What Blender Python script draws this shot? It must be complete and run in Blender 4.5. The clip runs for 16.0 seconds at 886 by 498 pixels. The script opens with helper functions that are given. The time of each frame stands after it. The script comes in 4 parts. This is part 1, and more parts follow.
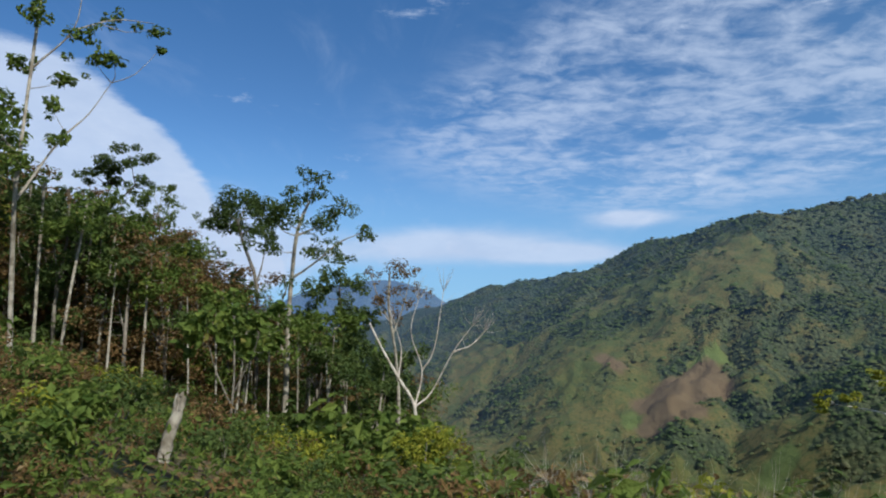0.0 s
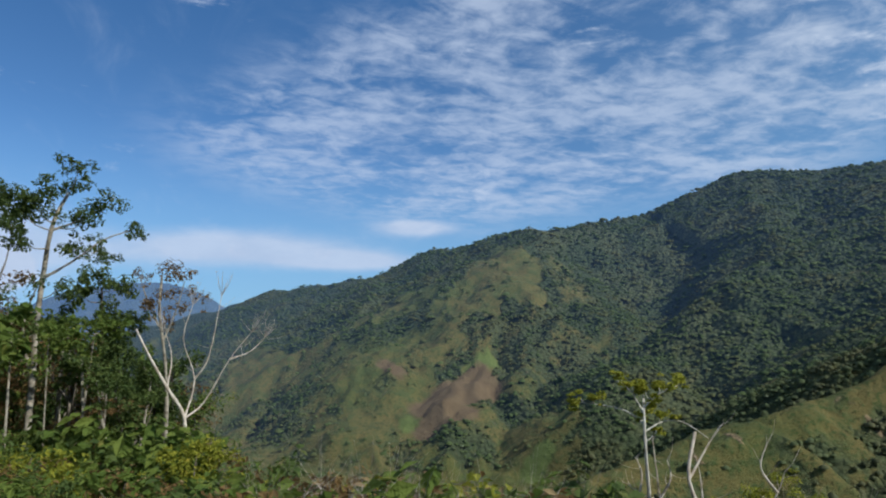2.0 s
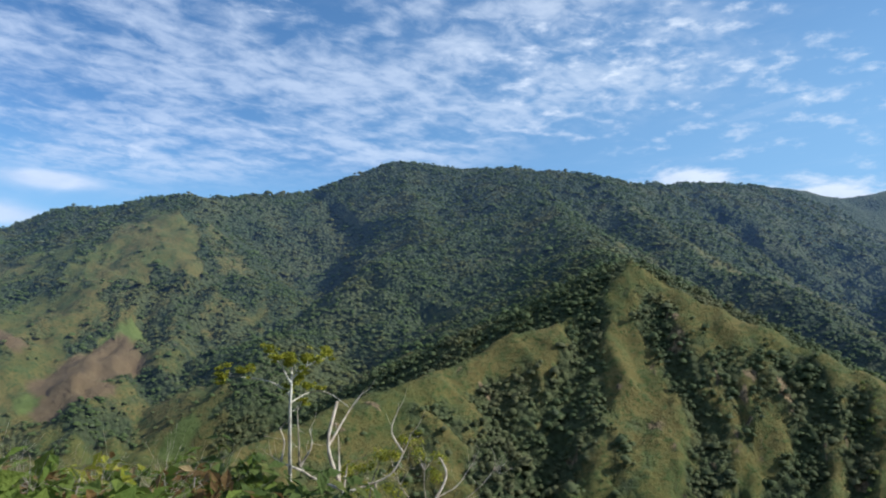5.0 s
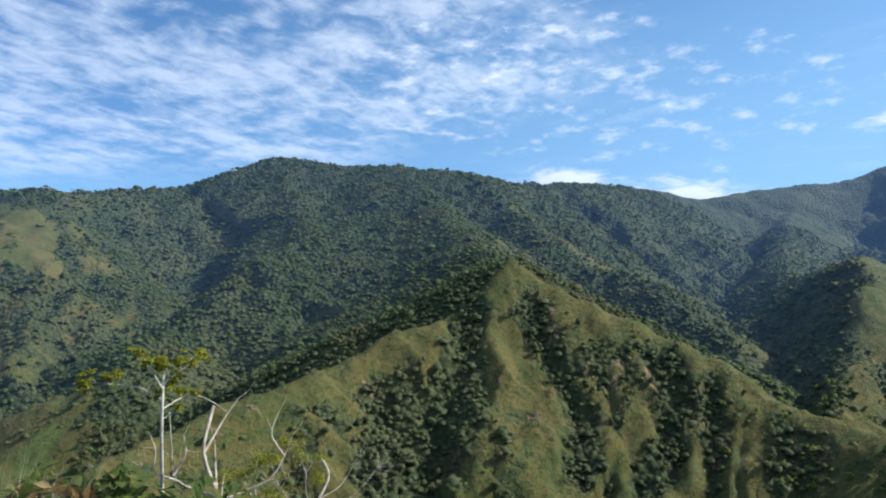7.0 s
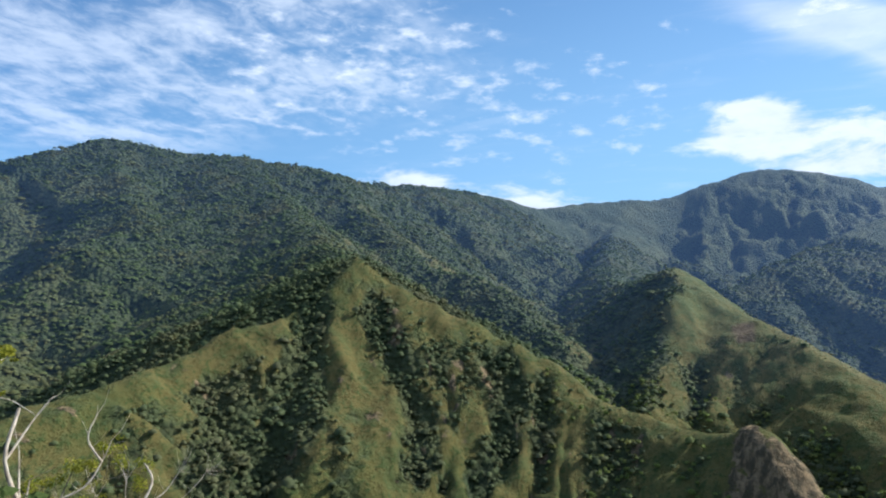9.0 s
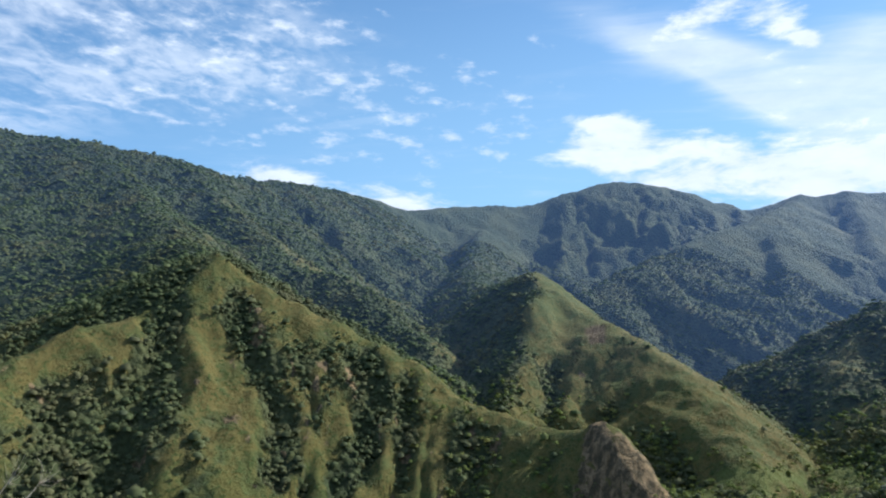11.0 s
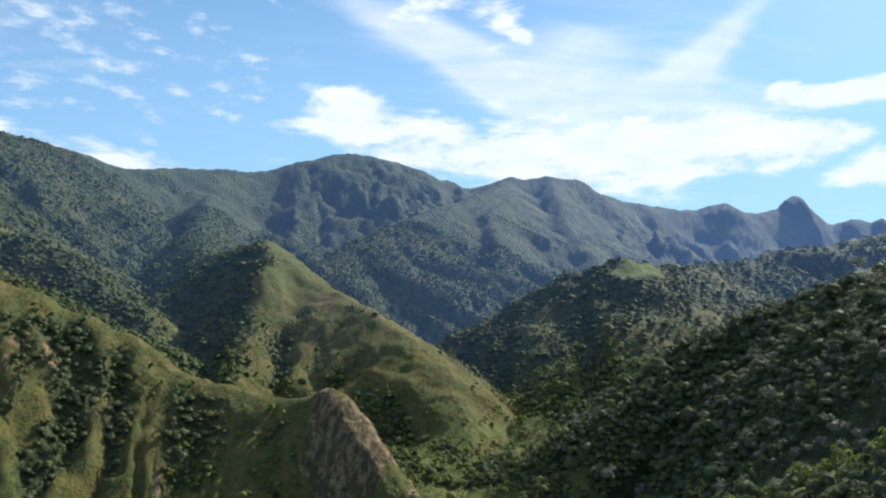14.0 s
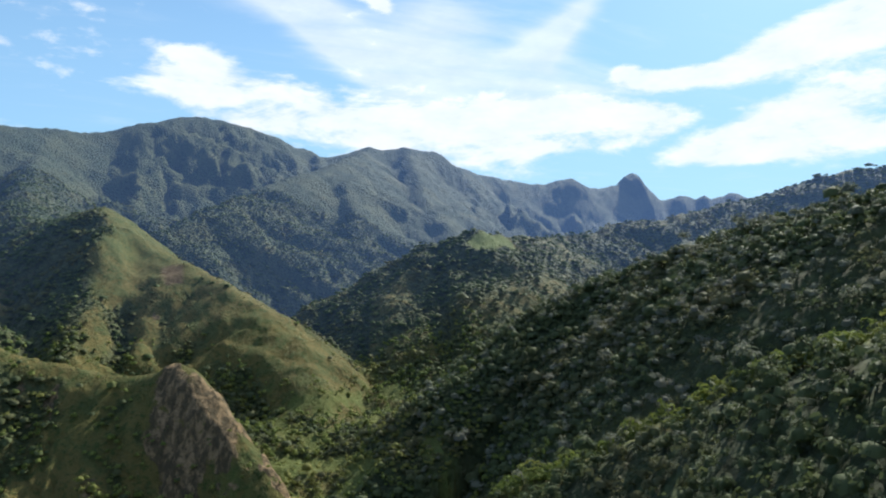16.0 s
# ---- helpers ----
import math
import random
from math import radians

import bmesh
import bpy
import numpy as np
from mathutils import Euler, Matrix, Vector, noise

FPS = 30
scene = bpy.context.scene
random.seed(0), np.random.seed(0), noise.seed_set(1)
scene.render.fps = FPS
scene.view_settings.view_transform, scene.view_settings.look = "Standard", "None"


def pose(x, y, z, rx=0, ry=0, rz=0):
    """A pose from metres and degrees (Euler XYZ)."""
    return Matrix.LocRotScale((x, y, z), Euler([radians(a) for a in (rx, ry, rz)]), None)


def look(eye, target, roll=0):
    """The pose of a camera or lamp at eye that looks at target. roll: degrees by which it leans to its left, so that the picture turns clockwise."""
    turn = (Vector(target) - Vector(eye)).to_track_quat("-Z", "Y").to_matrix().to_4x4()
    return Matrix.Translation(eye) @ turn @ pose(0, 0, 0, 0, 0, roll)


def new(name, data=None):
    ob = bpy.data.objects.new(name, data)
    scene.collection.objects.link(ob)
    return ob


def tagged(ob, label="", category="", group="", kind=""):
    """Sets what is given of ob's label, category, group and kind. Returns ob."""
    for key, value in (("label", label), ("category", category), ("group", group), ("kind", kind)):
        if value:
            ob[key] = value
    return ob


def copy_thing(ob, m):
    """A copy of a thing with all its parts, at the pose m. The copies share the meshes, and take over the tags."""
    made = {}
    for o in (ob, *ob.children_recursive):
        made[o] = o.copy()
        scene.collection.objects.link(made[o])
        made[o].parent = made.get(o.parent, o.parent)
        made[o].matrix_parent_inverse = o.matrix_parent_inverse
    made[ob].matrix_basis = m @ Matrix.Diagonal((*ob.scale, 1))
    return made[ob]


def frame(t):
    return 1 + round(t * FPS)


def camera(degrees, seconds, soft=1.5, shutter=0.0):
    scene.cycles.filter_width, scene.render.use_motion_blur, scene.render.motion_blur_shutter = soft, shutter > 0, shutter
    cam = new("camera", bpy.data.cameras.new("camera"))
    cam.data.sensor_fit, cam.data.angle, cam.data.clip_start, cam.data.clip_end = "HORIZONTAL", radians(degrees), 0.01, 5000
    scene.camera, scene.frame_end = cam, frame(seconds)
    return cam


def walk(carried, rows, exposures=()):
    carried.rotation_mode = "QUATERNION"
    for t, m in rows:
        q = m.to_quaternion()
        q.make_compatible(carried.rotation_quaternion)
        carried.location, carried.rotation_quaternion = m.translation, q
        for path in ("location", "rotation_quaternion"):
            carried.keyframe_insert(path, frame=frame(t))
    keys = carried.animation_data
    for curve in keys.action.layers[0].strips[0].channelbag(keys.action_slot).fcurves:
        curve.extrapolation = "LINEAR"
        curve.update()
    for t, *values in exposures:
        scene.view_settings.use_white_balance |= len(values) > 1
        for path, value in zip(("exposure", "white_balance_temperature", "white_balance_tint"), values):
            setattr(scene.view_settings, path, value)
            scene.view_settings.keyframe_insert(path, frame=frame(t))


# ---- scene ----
# A lookout on a mountain spur: the camera turns to the right on the spot, held at eye height.
# Bearings are in degrees clockwise from +y, distances and heights in metres from the lookout's ground.
cam = camera(65.2, 16.0, soft=2.1)
EYE_HEIGHT, EYE_REACH = 1.6, 0.16
# seconds, heading, tilt, lean
TURN = [(0.0, -0.05, 8.29, -0.34), (0.5, -5.41, 8.15, -0.49), (1.0, -11.7, 8.35, -0.58), (1.5, -15.48, 8.55, -0.57), (2.0, -17.7, 8.83, 0.18),
        (2.5, -22.17, 8.7, 0.6), (3.0, -27.54, 8.64, 0.12), (3.5, -32.01, 8.16, 0.28), (4.0, -36.2, 7.21, 0.05), (4.5, -41.1, 6.74, -0.46),
        (7.0, -55.03, 6.56, 0.67), (7.5, -56.61, 5.63, 0.2), (8.0, -61.41, 6.24, 0.13), (8.5, -65.19, 6.42, 0.17), (11.0, -78.82, 6.62, -0.65),
        (11.5, -83.3, 5.74, 0.53), (12.0, -87.07, 4.96, 0.41), (12.5, -90.85, 5.1, 0.41), (13.0, -93.95, 4.51, 0.45), (13.5, -96.12, 4.3, -0.02),
        (14.0, -100.72, 4.25, -0.29), (14.5, -103.47, 3.96, -0.61), (15.0, -106.67, 3.3, -0.77), (15.5, -110.49, 1.47, -0.54), (16.0, -112.47, 1.86, -0.03)]
walk(cam, [(t, pose(-EYE_REACH * math.sin(radians(yaw)), EYE_REACH * math.cos(radians(yaw)), EYE_HEIGHT, 90 + tilt, lean, yaw))
           for t, yaw, tilt, lean in TURN],
     exposures=[(0.0, -0.05, 5750, 7), (1.5, -0.15, 5750, 7), (3.0, -0.16, 5750, 7), (4.5, 0.1, 5750, 7), (7.0, 0.38, 5750, 7), (11.0, 0.42, 5900, 7), (16.0, 0.46, 6250, 7)])

# ---- light ----
SUN_BEARING, SUN_HEIGHT = 144.0, 38.0
sun = new("sun", bpy.data.lights.new("sun", "SUN"))
sun.data.energy, sun.data.angle, sun.data.color = 5.0, radians(0.6), (1.0, 0.92, 0.78)
sun_way = Vector((math.sin(radians(SUN_BEARING)) * math.cos(radians(SUN_HEIGHT)), math.cos(radians(SUN_BEARING)) * math.cos(radians(SUN_HEIGHT)), math.sin(radians(SUN_HEIGHT))))
sun.matrix_world = look(sun_way * 100, (0, 0, 0))


class Net:
    """A node tree with short calls."""

    def __init__(self, tree):
        self.tree, self.nodes = tree, tree.nodes
        self.nodes.clear()

    def put(self, kind, _props=None, **sockets):
        node = self.nodes.new(kind)
        for key, value in (_props or {}).items():
            setattr(node, key, value)
        for key, value in sockets.items():
            self.plug(value, node.inputs[int(key[1:]) if key[0] == "i" and key[1:].isdigit() else key.replace("_", " ")])
        return node

    def plug(self, value, socket):
        if hasattr(value, "outputs"):
            value = value.outputs[0]
        if hasattr(value, "is_output"):
            self.tree.links.new(value, socket)
        else:
            socket.default_value = value

    def math(self, op, a, b=0.0, c=0.0, clamp=False):
        return self.put("ShaderNodeMath", {"operation": op, "use_clamp": clamp}, i0=a, i1=b, i2=c)

    def vec(self, op, a, b=(0, 0, 0)):
        return self.put("ShaderNodeVectorMath", {"operation": op}, i0=a, i1=b)

    def ramp(self, value, low, high, to_low=0.0, to_high=1.0, smooth=True):
        return self.put("ShaderNodeMapRange", {"interpolation_type": "SMOOTHSTEP" if smooth else "LINEAR"}, i0=value, i1=low, i2=high, i3=to_low, i4=to_high)

    def noise(self, vector, scale, detail=3.0, rough=0.55, distortion=0.0):
        return self.put("ShaderNodeTexNoise", None, Vector=vector, Scale=scale, Detail=detail, Roughness=rough, Distortion=distortion)

    def mix(self, factor, a, b):
        node = self.nodes.new("ShaderNodeMix")
        node.data_type = "RGBA"
        self.plug(factor, node.inputs[0]), self.plug(a, node.inputs[6]), self.plug(b, node.inputs[7])
        return node.outputs[2]


def bearing_way(bearing, height):
    b, h = radians(bearing), radians(height)
    return Vector((math.sin(b) * math.cos(h), math.cos(b) * math.cos(h), math.sin(h)))


world = bpy.data.worlds.new("sky")
scene.world = world
world.use_nodes = True
n = Net(world.node_tree)
sky = n.put("ShaderNodeTexSky", {"sky_type": "NISHITA", "sun_disc": False, "sun_elevation": radians(SUN_HEIGHT), "sun_rotation": radians(SUN_BEARING),
                                 "altitude": 1500.0, "air_density": 1.0, "dust_density": 1.4, "ozone_density": 3.5})
way = n.put("ShaderNodeTexCoord").outputs["Generated"]
split = n.put("ShaderNodeSeparateXYZ", None, Vector=way)
flat = n.put("ShaderNodeCombineXYZ", None, X=split.outputs[0], Y=split.outputs[1], Z=0.0)
lift = n.math("ADD", n.math("MAXIMUM", split.outputs[2], 0.0), 0.07)
sheet = n.put("ShaderNodeVectorMath", {"operation": "SCALE"}, i0=flat)
n.plug(n.math("DIVIDE", 1.0, lift), sheet.inputs["Scale"])


def cloud_patch(bearing, height, wide, tall, turn=0.0):
    """A soft oval mask round a place in the sky, with its half widths in degrees, turned about its middle."""
    mid = bearing_way(bearing, height)
    right = bearing_way(bearing + 90, 0)
    up = right.cross(mid)
    c, s = math.cos(radians(turn)), math.sin(radians(turn))
    u, v = (right * c + up * s) / math.tan(radians(wide)), (up * c - right * s) / math.tan(radians(tall))
    a, b = n.vec("DOT_PRODUCT", way, tuple(u)).outputs["Value"], n.vec("DOT_PRODUCT", n.vec("SUBTRACT", way, tuple(mid)), tuple(v)).outputs["Value"]
    ahead = n.ramp(n.vec("DOT_PRODUCT", way, tuple(mid)).outputs["Value"], 0.0, 0.3)
    far = n.math("ADD", n.math("MULTIPLY", a, a), n.math("MULTIPLY", b, b))
    return n.math("MULTIPLY", n.math("EXPONENT", n.math("MULTIPLY", far, -1.0)), ahead)


def gather(patches):
    total = patches[0]
    for p in patches[1:]:
        total = n.math("ADD", total, p)
    return n.math("MINIMUM", total, 1.0)


stretched = n.vec("MULTIPLY", way, (1.0, 1.0, 2.6))
fine = n.noise(n.vec("MULTIPLY", sheet, (0.95, 1.15, 1.0)), 8.5, 6.0, 0.62, 0.35)
broad = n.noise(sheet, 2.4, 4.0, 0.55, 0.3)
puff = n.noise(stretched, 13.0, 6.0, 0.62, 0.1)
small_puff = n.noise(stretched, 22.0, 5.0, 0.6, 0.1)
# broken mackerel cloud, thin and ribbed
mackerel_where = gather([cloud_patch(7.4, 17.4, 11, 4), cloud_patch(18.8, 15.0, 9, 4), cloud_patch(19.6, 22.7, 13, 6), cloud_patch(35.6, 19.6, 12, 5), cloud_patch(33.3, 25.8, 14, 5), cloud_patch(51.5, 21.5, 11, 4), cloud_patch(28.6, 18.6, 13, 5), cloud_patch(38.0, 16.4, 9, 2.2, -6), cloud_patch(50.2, 20.6, 9, 3.2), cloud_patch(43.1, 24.8, 20, 5)])
# unseen cloud added overhead and behind the lookout, to brighten the shaded land
fill_cloud = n.math("MAXIMUM", n.ramp(split.outputs[2], 0.52, 0.75), n.ramp(n.vec("DOT_PRODUCT", way, tuple(bearing_way(225, 15))).outputs["Value"], 0.15, 0.6))
mackerel_where = n.math("MAXIMUM", mackerel_where, fill_cloud)
ribs = n.math("ADD", n.math("MULTIPLY", fine.outputs[0], 0.5), n.math("MULTIPLY", broad.outputs[0], 0.5))
mackerel = n.math("MULTIPLY", n.ramp(ribs, 0.38, 0.64, 0.0, 1.0), n.ramp(mackerel_where, 0.1, 0.9, 0.0, 0.66))
# small separate puffs
puff_where = gather([cloud_patch(68, 17, 13, 5), cloud_patch(80, 17.5, 9, 4), cloud_patch(56, 20, 10, 5), cloud_patch(63, 24, 12, 4)])
puffs = n.math("MULTIPLY", n.ramp(n.math("ADD", n.math("MULTIPLY", puff_where, 0.26), small_puff.outputs[0]), 0.74, 1.06), 0.8)
# heavy white banks with crisp edges
bank_where = gather([cloud_patch(92.0, 14.3, 3.5, 1.6, -12), cloud_patch(92.0, 16.6, 3, 0.7, -8), cloud_patch(97.1, 13.0, 5, 2.3, -8), cloud_patch(103.9, 12.2, 6, 2.3, -4), cloud_patch(111.3, 11.4, 6, 2.5), cloud_patch(117.9, 11.4, 6, 2.8), cloud_patch(123.4, 11.6, 5, 2.4), cloud_patch(127.9, 11.2, 4, 1.3), cloud_patch(130.5, 12.4, 3, 1.0), cloud_patch(65, 11.8, 5, 1.5, -8), cloud_patch(75.5, 10.0, 7, 1.6), cloud_patch(105.1, 23.3, 2.6, 1.3), cloud_patch(107.2, 21.2, 1.4, 0.7, -30), cloud_patch(99.5, 23.8, 3, 1, 10)])
wisp = n.noise(n.vec("MULTIPLY", way, (1.0, 1.0, 3.4)), 6.0, 7.0, 0.68, 0.5)
ragged = n.math("ADD", n.math("MULTIPLY", n.math("SUBTRACT", puff.outputs[0], 0.5), 1.3), n.math("MULTIPLY", n.math("SUBTRACT", wisp.outputs[0], 0.5), 2.0))
bank = n.ramp(n.math("ADD", n.math("MULTIPLY", bank_where, 0.8), ragged), 0.28, 0.9)
# a broad bank with a slanting edge behind the hillside wood
broad_where = gather([cloud_patch(-35.8, 10.8, 9, 9), cloud_patch(-31.5, 15.0, 6.5, 4.5, -25), cloud_patch(-26.8, 11.9, 5.5, 5), cloud_patch(-22.6, 8.4, 4.5, 4.5), cloud_patch(-17.5, 6.1, 5, 2.2)])
bank = n.math("MAXIMUM", bank, n.math("MULTIPLY", n.ramp(n.math("ADD", n.math("MULTIPLY", broad_where, 1.3), n.math("MULTIPLY", ragged, 0.32)), 0.5, 0.78), 0.9))
# thin low bands over the far valley
band_where = gather([cloud_patch(0, 8.6, 10, 1.5, 3), cloud_patch(10, 7.8, 6, 0.8), cloud_patch(15.5, 10.6, 3.5, 0.7), cloud_patch(-18, 8, 7, 4)])
bands = n.math("MULTIPLY", n.ramp(n.math("ADD", band_where, n.math("MULTIPLY", n.math("SUBTRACT", puff.outputs[0], 0.5), 0.5)), 0.1, 0.9), 0.85)
# streaked veil that fans out above the bank
veil_where = gather([cloud_patch(97.0, 21.9, 7, 1.6, -26), cloud_patch(101.5, 20.3, 4.5, 1.5, -42), cloud_patch(105.7, 17.5, 5, 1.7, -38), cloud_patch(109.9, 15.2, 5, 2, -28), cloud_patch(123.0, 19.7, 5, 1.1, 42), cloud_patch(119.3, 16.9, 4, 1.6, 42), cloud_patch(115.6, 14.3, 6, 2.6), cloud_patch(121.6, 13.9, 6, 2.4), cloud_patch(111.3, 19.1, 6, 3)])
streaks = n.noise(n.vec("MULTIPLY", sheet, (1.0, 0.35, 1.0)), 5.0, 5.0, 0.6, 0.5)
veil = n.math("MULTIPLY", n.ramp(n.math("ADD", veil_where, n.math("MULTIPLY", n.math("SUBTRACT", streaks.outputs[0], 0.5), 1.5)), 0.0, 1.25), 0.7)
broken_where = gather([cloud_patch(130.5, 14.9, 4.5, 1.0, 4), cloud_patch(127.3, 15.6, 1.2, 0.7), cloud_patch(140.0, 11.6, 8, 1.9, 14), cloud_patch(135.4, 9.4, 5, 1.2, 4), cloud_patch(142.2, 9.3, 6, 1.6), cloud_patch(140.5, 16.6, 8, 1.6, 16), cloud_patch(146.4, 17.5, 7, 2.4, 12)])
broken = n.ramp(n.math("ADD", n.math("MULTIPLY", broken_where, 0.38), n.math("ADD", n.math("MULTIPLY", puff.outputs[0], 0.55), n.math("MULTIPLY", wisp.outputs[0], 0.45))), 0.64, 0.86)
bank = n.math("MAXIMUM", bank, broken)
cover = n.math("ADD", n.math("ADD", mackerel, bank), n.math("ADD", n.math("ADD", veil, bands), puffs))
cover = n.math("MINIMUM", cover, 0.96)
toward_sun = n.ramp(n.vec("DOT_PRODUCT", way, tuple(sun_way)).outputs["Value"], -0.5, 0.75)
cloud_light = n.mix(toward_sun, (6.0, 6.5, 7.6, 1), (7.2, 7.4, 7.7, 1))
cloud_light = n.mix(n.ramp(puff.outputs[0], 0.3, 0.7, 0.35, 0.0), cloud_light, (4.2, 4.9, 6.4, 1))
air_tint = n.put("ShaderNodeMix", {"data_type": "RGBA", "blend_type": "MULTIPLY"})
air_tint.inputs[0].default_value = 1.0
n.plug(sky, air_tint.inputs[6])
air_tint.inputs[7].default_value = (0.85, 1.04, 1.13, 1)
# paler towards the horizon and the sun
haze = n.math("MAXIMUM", n.ramp(split.outputs[2], 0.06, 0.32, 0.7, 0.0), n.math("MULTIPLY", n.ramp(split.outputs[2], 0.1, 0.6, 0.8, 0.1), toward_sun))
clear_sky = n.mix(haze, air_tint.outputs[2], (3.0, 4.9, 6.6, 1))
# deeper blue overhead, away from the sun
deep = n.math("MULTIPLY", n.ramp(split.outputs[2], 0.25, 0.55), n.math("SUBTRACT", 1.0, toward_sun))
clear_sky = n.mix(n.math("MULTIPLY", deep, 0.45), clear_sky, (0.35, 1.3, 3.3, 1))
n.put("ShaderNodeOutputWorld", None, Surface=n.put("ShaderNodeBackground", None, Color=n.mix(cover, clear_sky, cloud_light), Strength=0.108))

# ---- materials ----


def material(name):
    mat = bpy.data.materials.new(name)
    mat.use_nodes = True
    return mat, Net(mat.node_tree)


def finish(m, color, rough, bump=None, strength=0.5, distance=0.1, spec=0.3, sub=0.0):
    shader = m.put("ShaderNodeBsdfPrincipled", None, Base_Color=color, Roughness=rough)
    shader.inputs["Specular IOR Level"].default_value = spec
    if bump is not None:
        m.plug(m.put("ShaderNodeBump", None, Height=bump, Strength=strength, Distance=distance), shader.inputs["Normal"])
    if sub:
        glow = m.put("ShaderNodeBsdfTranslucent", None, Color=color)
        both = m.put("ShaderNodeMixShader", None, i0=sub, i1=shader, i2=glow)
        m.put("ShaderNodeOutputMaterial", None, Surface=both)
    else:
        m.put("ShaderNodeOutputMaterial", None, Surface=shader)


def ground_material(name, distant=False):
    """Grass, woodland floor with painted shade between crowns, tilled soil, lush pasture and rock, told apart by what
    grows where.
    """
    mat, m = material(name)
    place = m.put("ShaderNodeNewGeometry").outputs["Position"]
    wood, bare, lush, rock = (m.put("ShaderNodeAttribute", {"attribute_name": key}).outputs["Fac"] for key in ("wood", "bare", "lush", "rock"))
    big, mid, small = m.noise(place, 0.006, 4.0), m.noise(place, 0.05, 5.0, 0.6), m.noise(place, 0.7, 5.0, 0.65)
    tuft = m.noise(place, 0.22, 4.0, 0.7)
    grass = m.mix(m.ramp(big.outputs[0], 0.32, 0.56), (0.090, 0.094, 0.026, 1), (0.126, 0.104, 0.035, 1))
    grass = m.mix(m.ramp(mid.outputs[0], 0.45, 0.62, 0.0, 0.7), grass, (0.064, 0.086, 0.028, 1))
    grass = m.mix(m.ramp(tuft.outputs[0], 0.50, 0.62, 0.0, 0.8), grass, (0.040, 0.066, 0.018, 1))
    grass = m.mix(m.ramp(small.outputs[0], 0.5, 0.75, 0.0, 0.35), grass, (0.135, 0.12, 0.05, 1))
    # crowns drawn on the woodland ground, the shade between them painted darker
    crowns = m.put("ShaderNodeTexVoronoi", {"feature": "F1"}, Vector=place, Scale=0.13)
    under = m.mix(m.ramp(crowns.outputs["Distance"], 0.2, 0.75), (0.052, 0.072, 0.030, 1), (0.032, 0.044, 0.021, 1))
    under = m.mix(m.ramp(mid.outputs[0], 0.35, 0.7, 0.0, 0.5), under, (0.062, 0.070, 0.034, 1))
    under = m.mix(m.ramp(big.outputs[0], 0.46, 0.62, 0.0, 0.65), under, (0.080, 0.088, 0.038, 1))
    soil = m.mix(mid.outputs[0], (0.110, 0.074, 0.042, 1), (0.165, 0.120, 0.062, 1))
    pasture = m.mix(small.outputs[0], (0.085, 0.118, 0.030, 1), (0.135, 0.155, 0.045, 1))
    streak = m.noise(m.vec("MULTIPLY", place, (1.0, 1.0, 0.2)), 0.2, 5.0, 0.65)
    stone = m.mix(m.ramp(streak.outputs[0], 0.4, 0.65), (0.080, 0.064, 0.038, 1), (0.27, 0.190, 0.105, 1))
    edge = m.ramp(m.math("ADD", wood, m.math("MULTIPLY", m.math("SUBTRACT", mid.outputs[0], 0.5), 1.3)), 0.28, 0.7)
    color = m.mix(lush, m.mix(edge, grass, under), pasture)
    color = m.mix(bare, color, soil)
    color = m.mix(m.ramp(m.math("ADD", rock, m.math("ADD", m.math("MULTIPLY", m.math("SUBTRACT", tuft.outputs[0], 0.5), 1.2), m.math("MULTIPLY", m.math("SUBTRACT", mid.outputs[0], 0.55), 3.2))), 0.45, 0.75), color, stone)
    relief = m.math("ADD", m.math("MULTIPLY", mid.outputs[0], 4.0), m.math("ADD", small.outputs[0], m.math("MULTIPLY", tuft.outputs[0], 2.0)))
    relief = m.math("ADD", relief, m.math("MULTIPLY", m.math("MULTIPLY", edge, crowns.outputs["Distance"]), -6.0))
    shader = m.put("ShaderNodeBsdfPrincipled", None, Base_Color=color, Roughness=0.9, Normal=m.put("ShaderNodeBump", None, Height=relief, Strength=0.9, Distance=1.2))
    shader.inputs["Specular IOR Level"].default_value = 0.15
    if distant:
        # haze is painted into the far ranges: a blue emission that grows with distance
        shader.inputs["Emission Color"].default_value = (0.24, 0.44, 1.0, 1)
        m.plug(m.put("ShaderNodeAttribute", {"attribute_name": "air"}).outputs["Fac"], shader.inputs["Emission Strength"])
    m.put("ShaderNodeOutputMaterial", None, Surface=shader)
    return mat


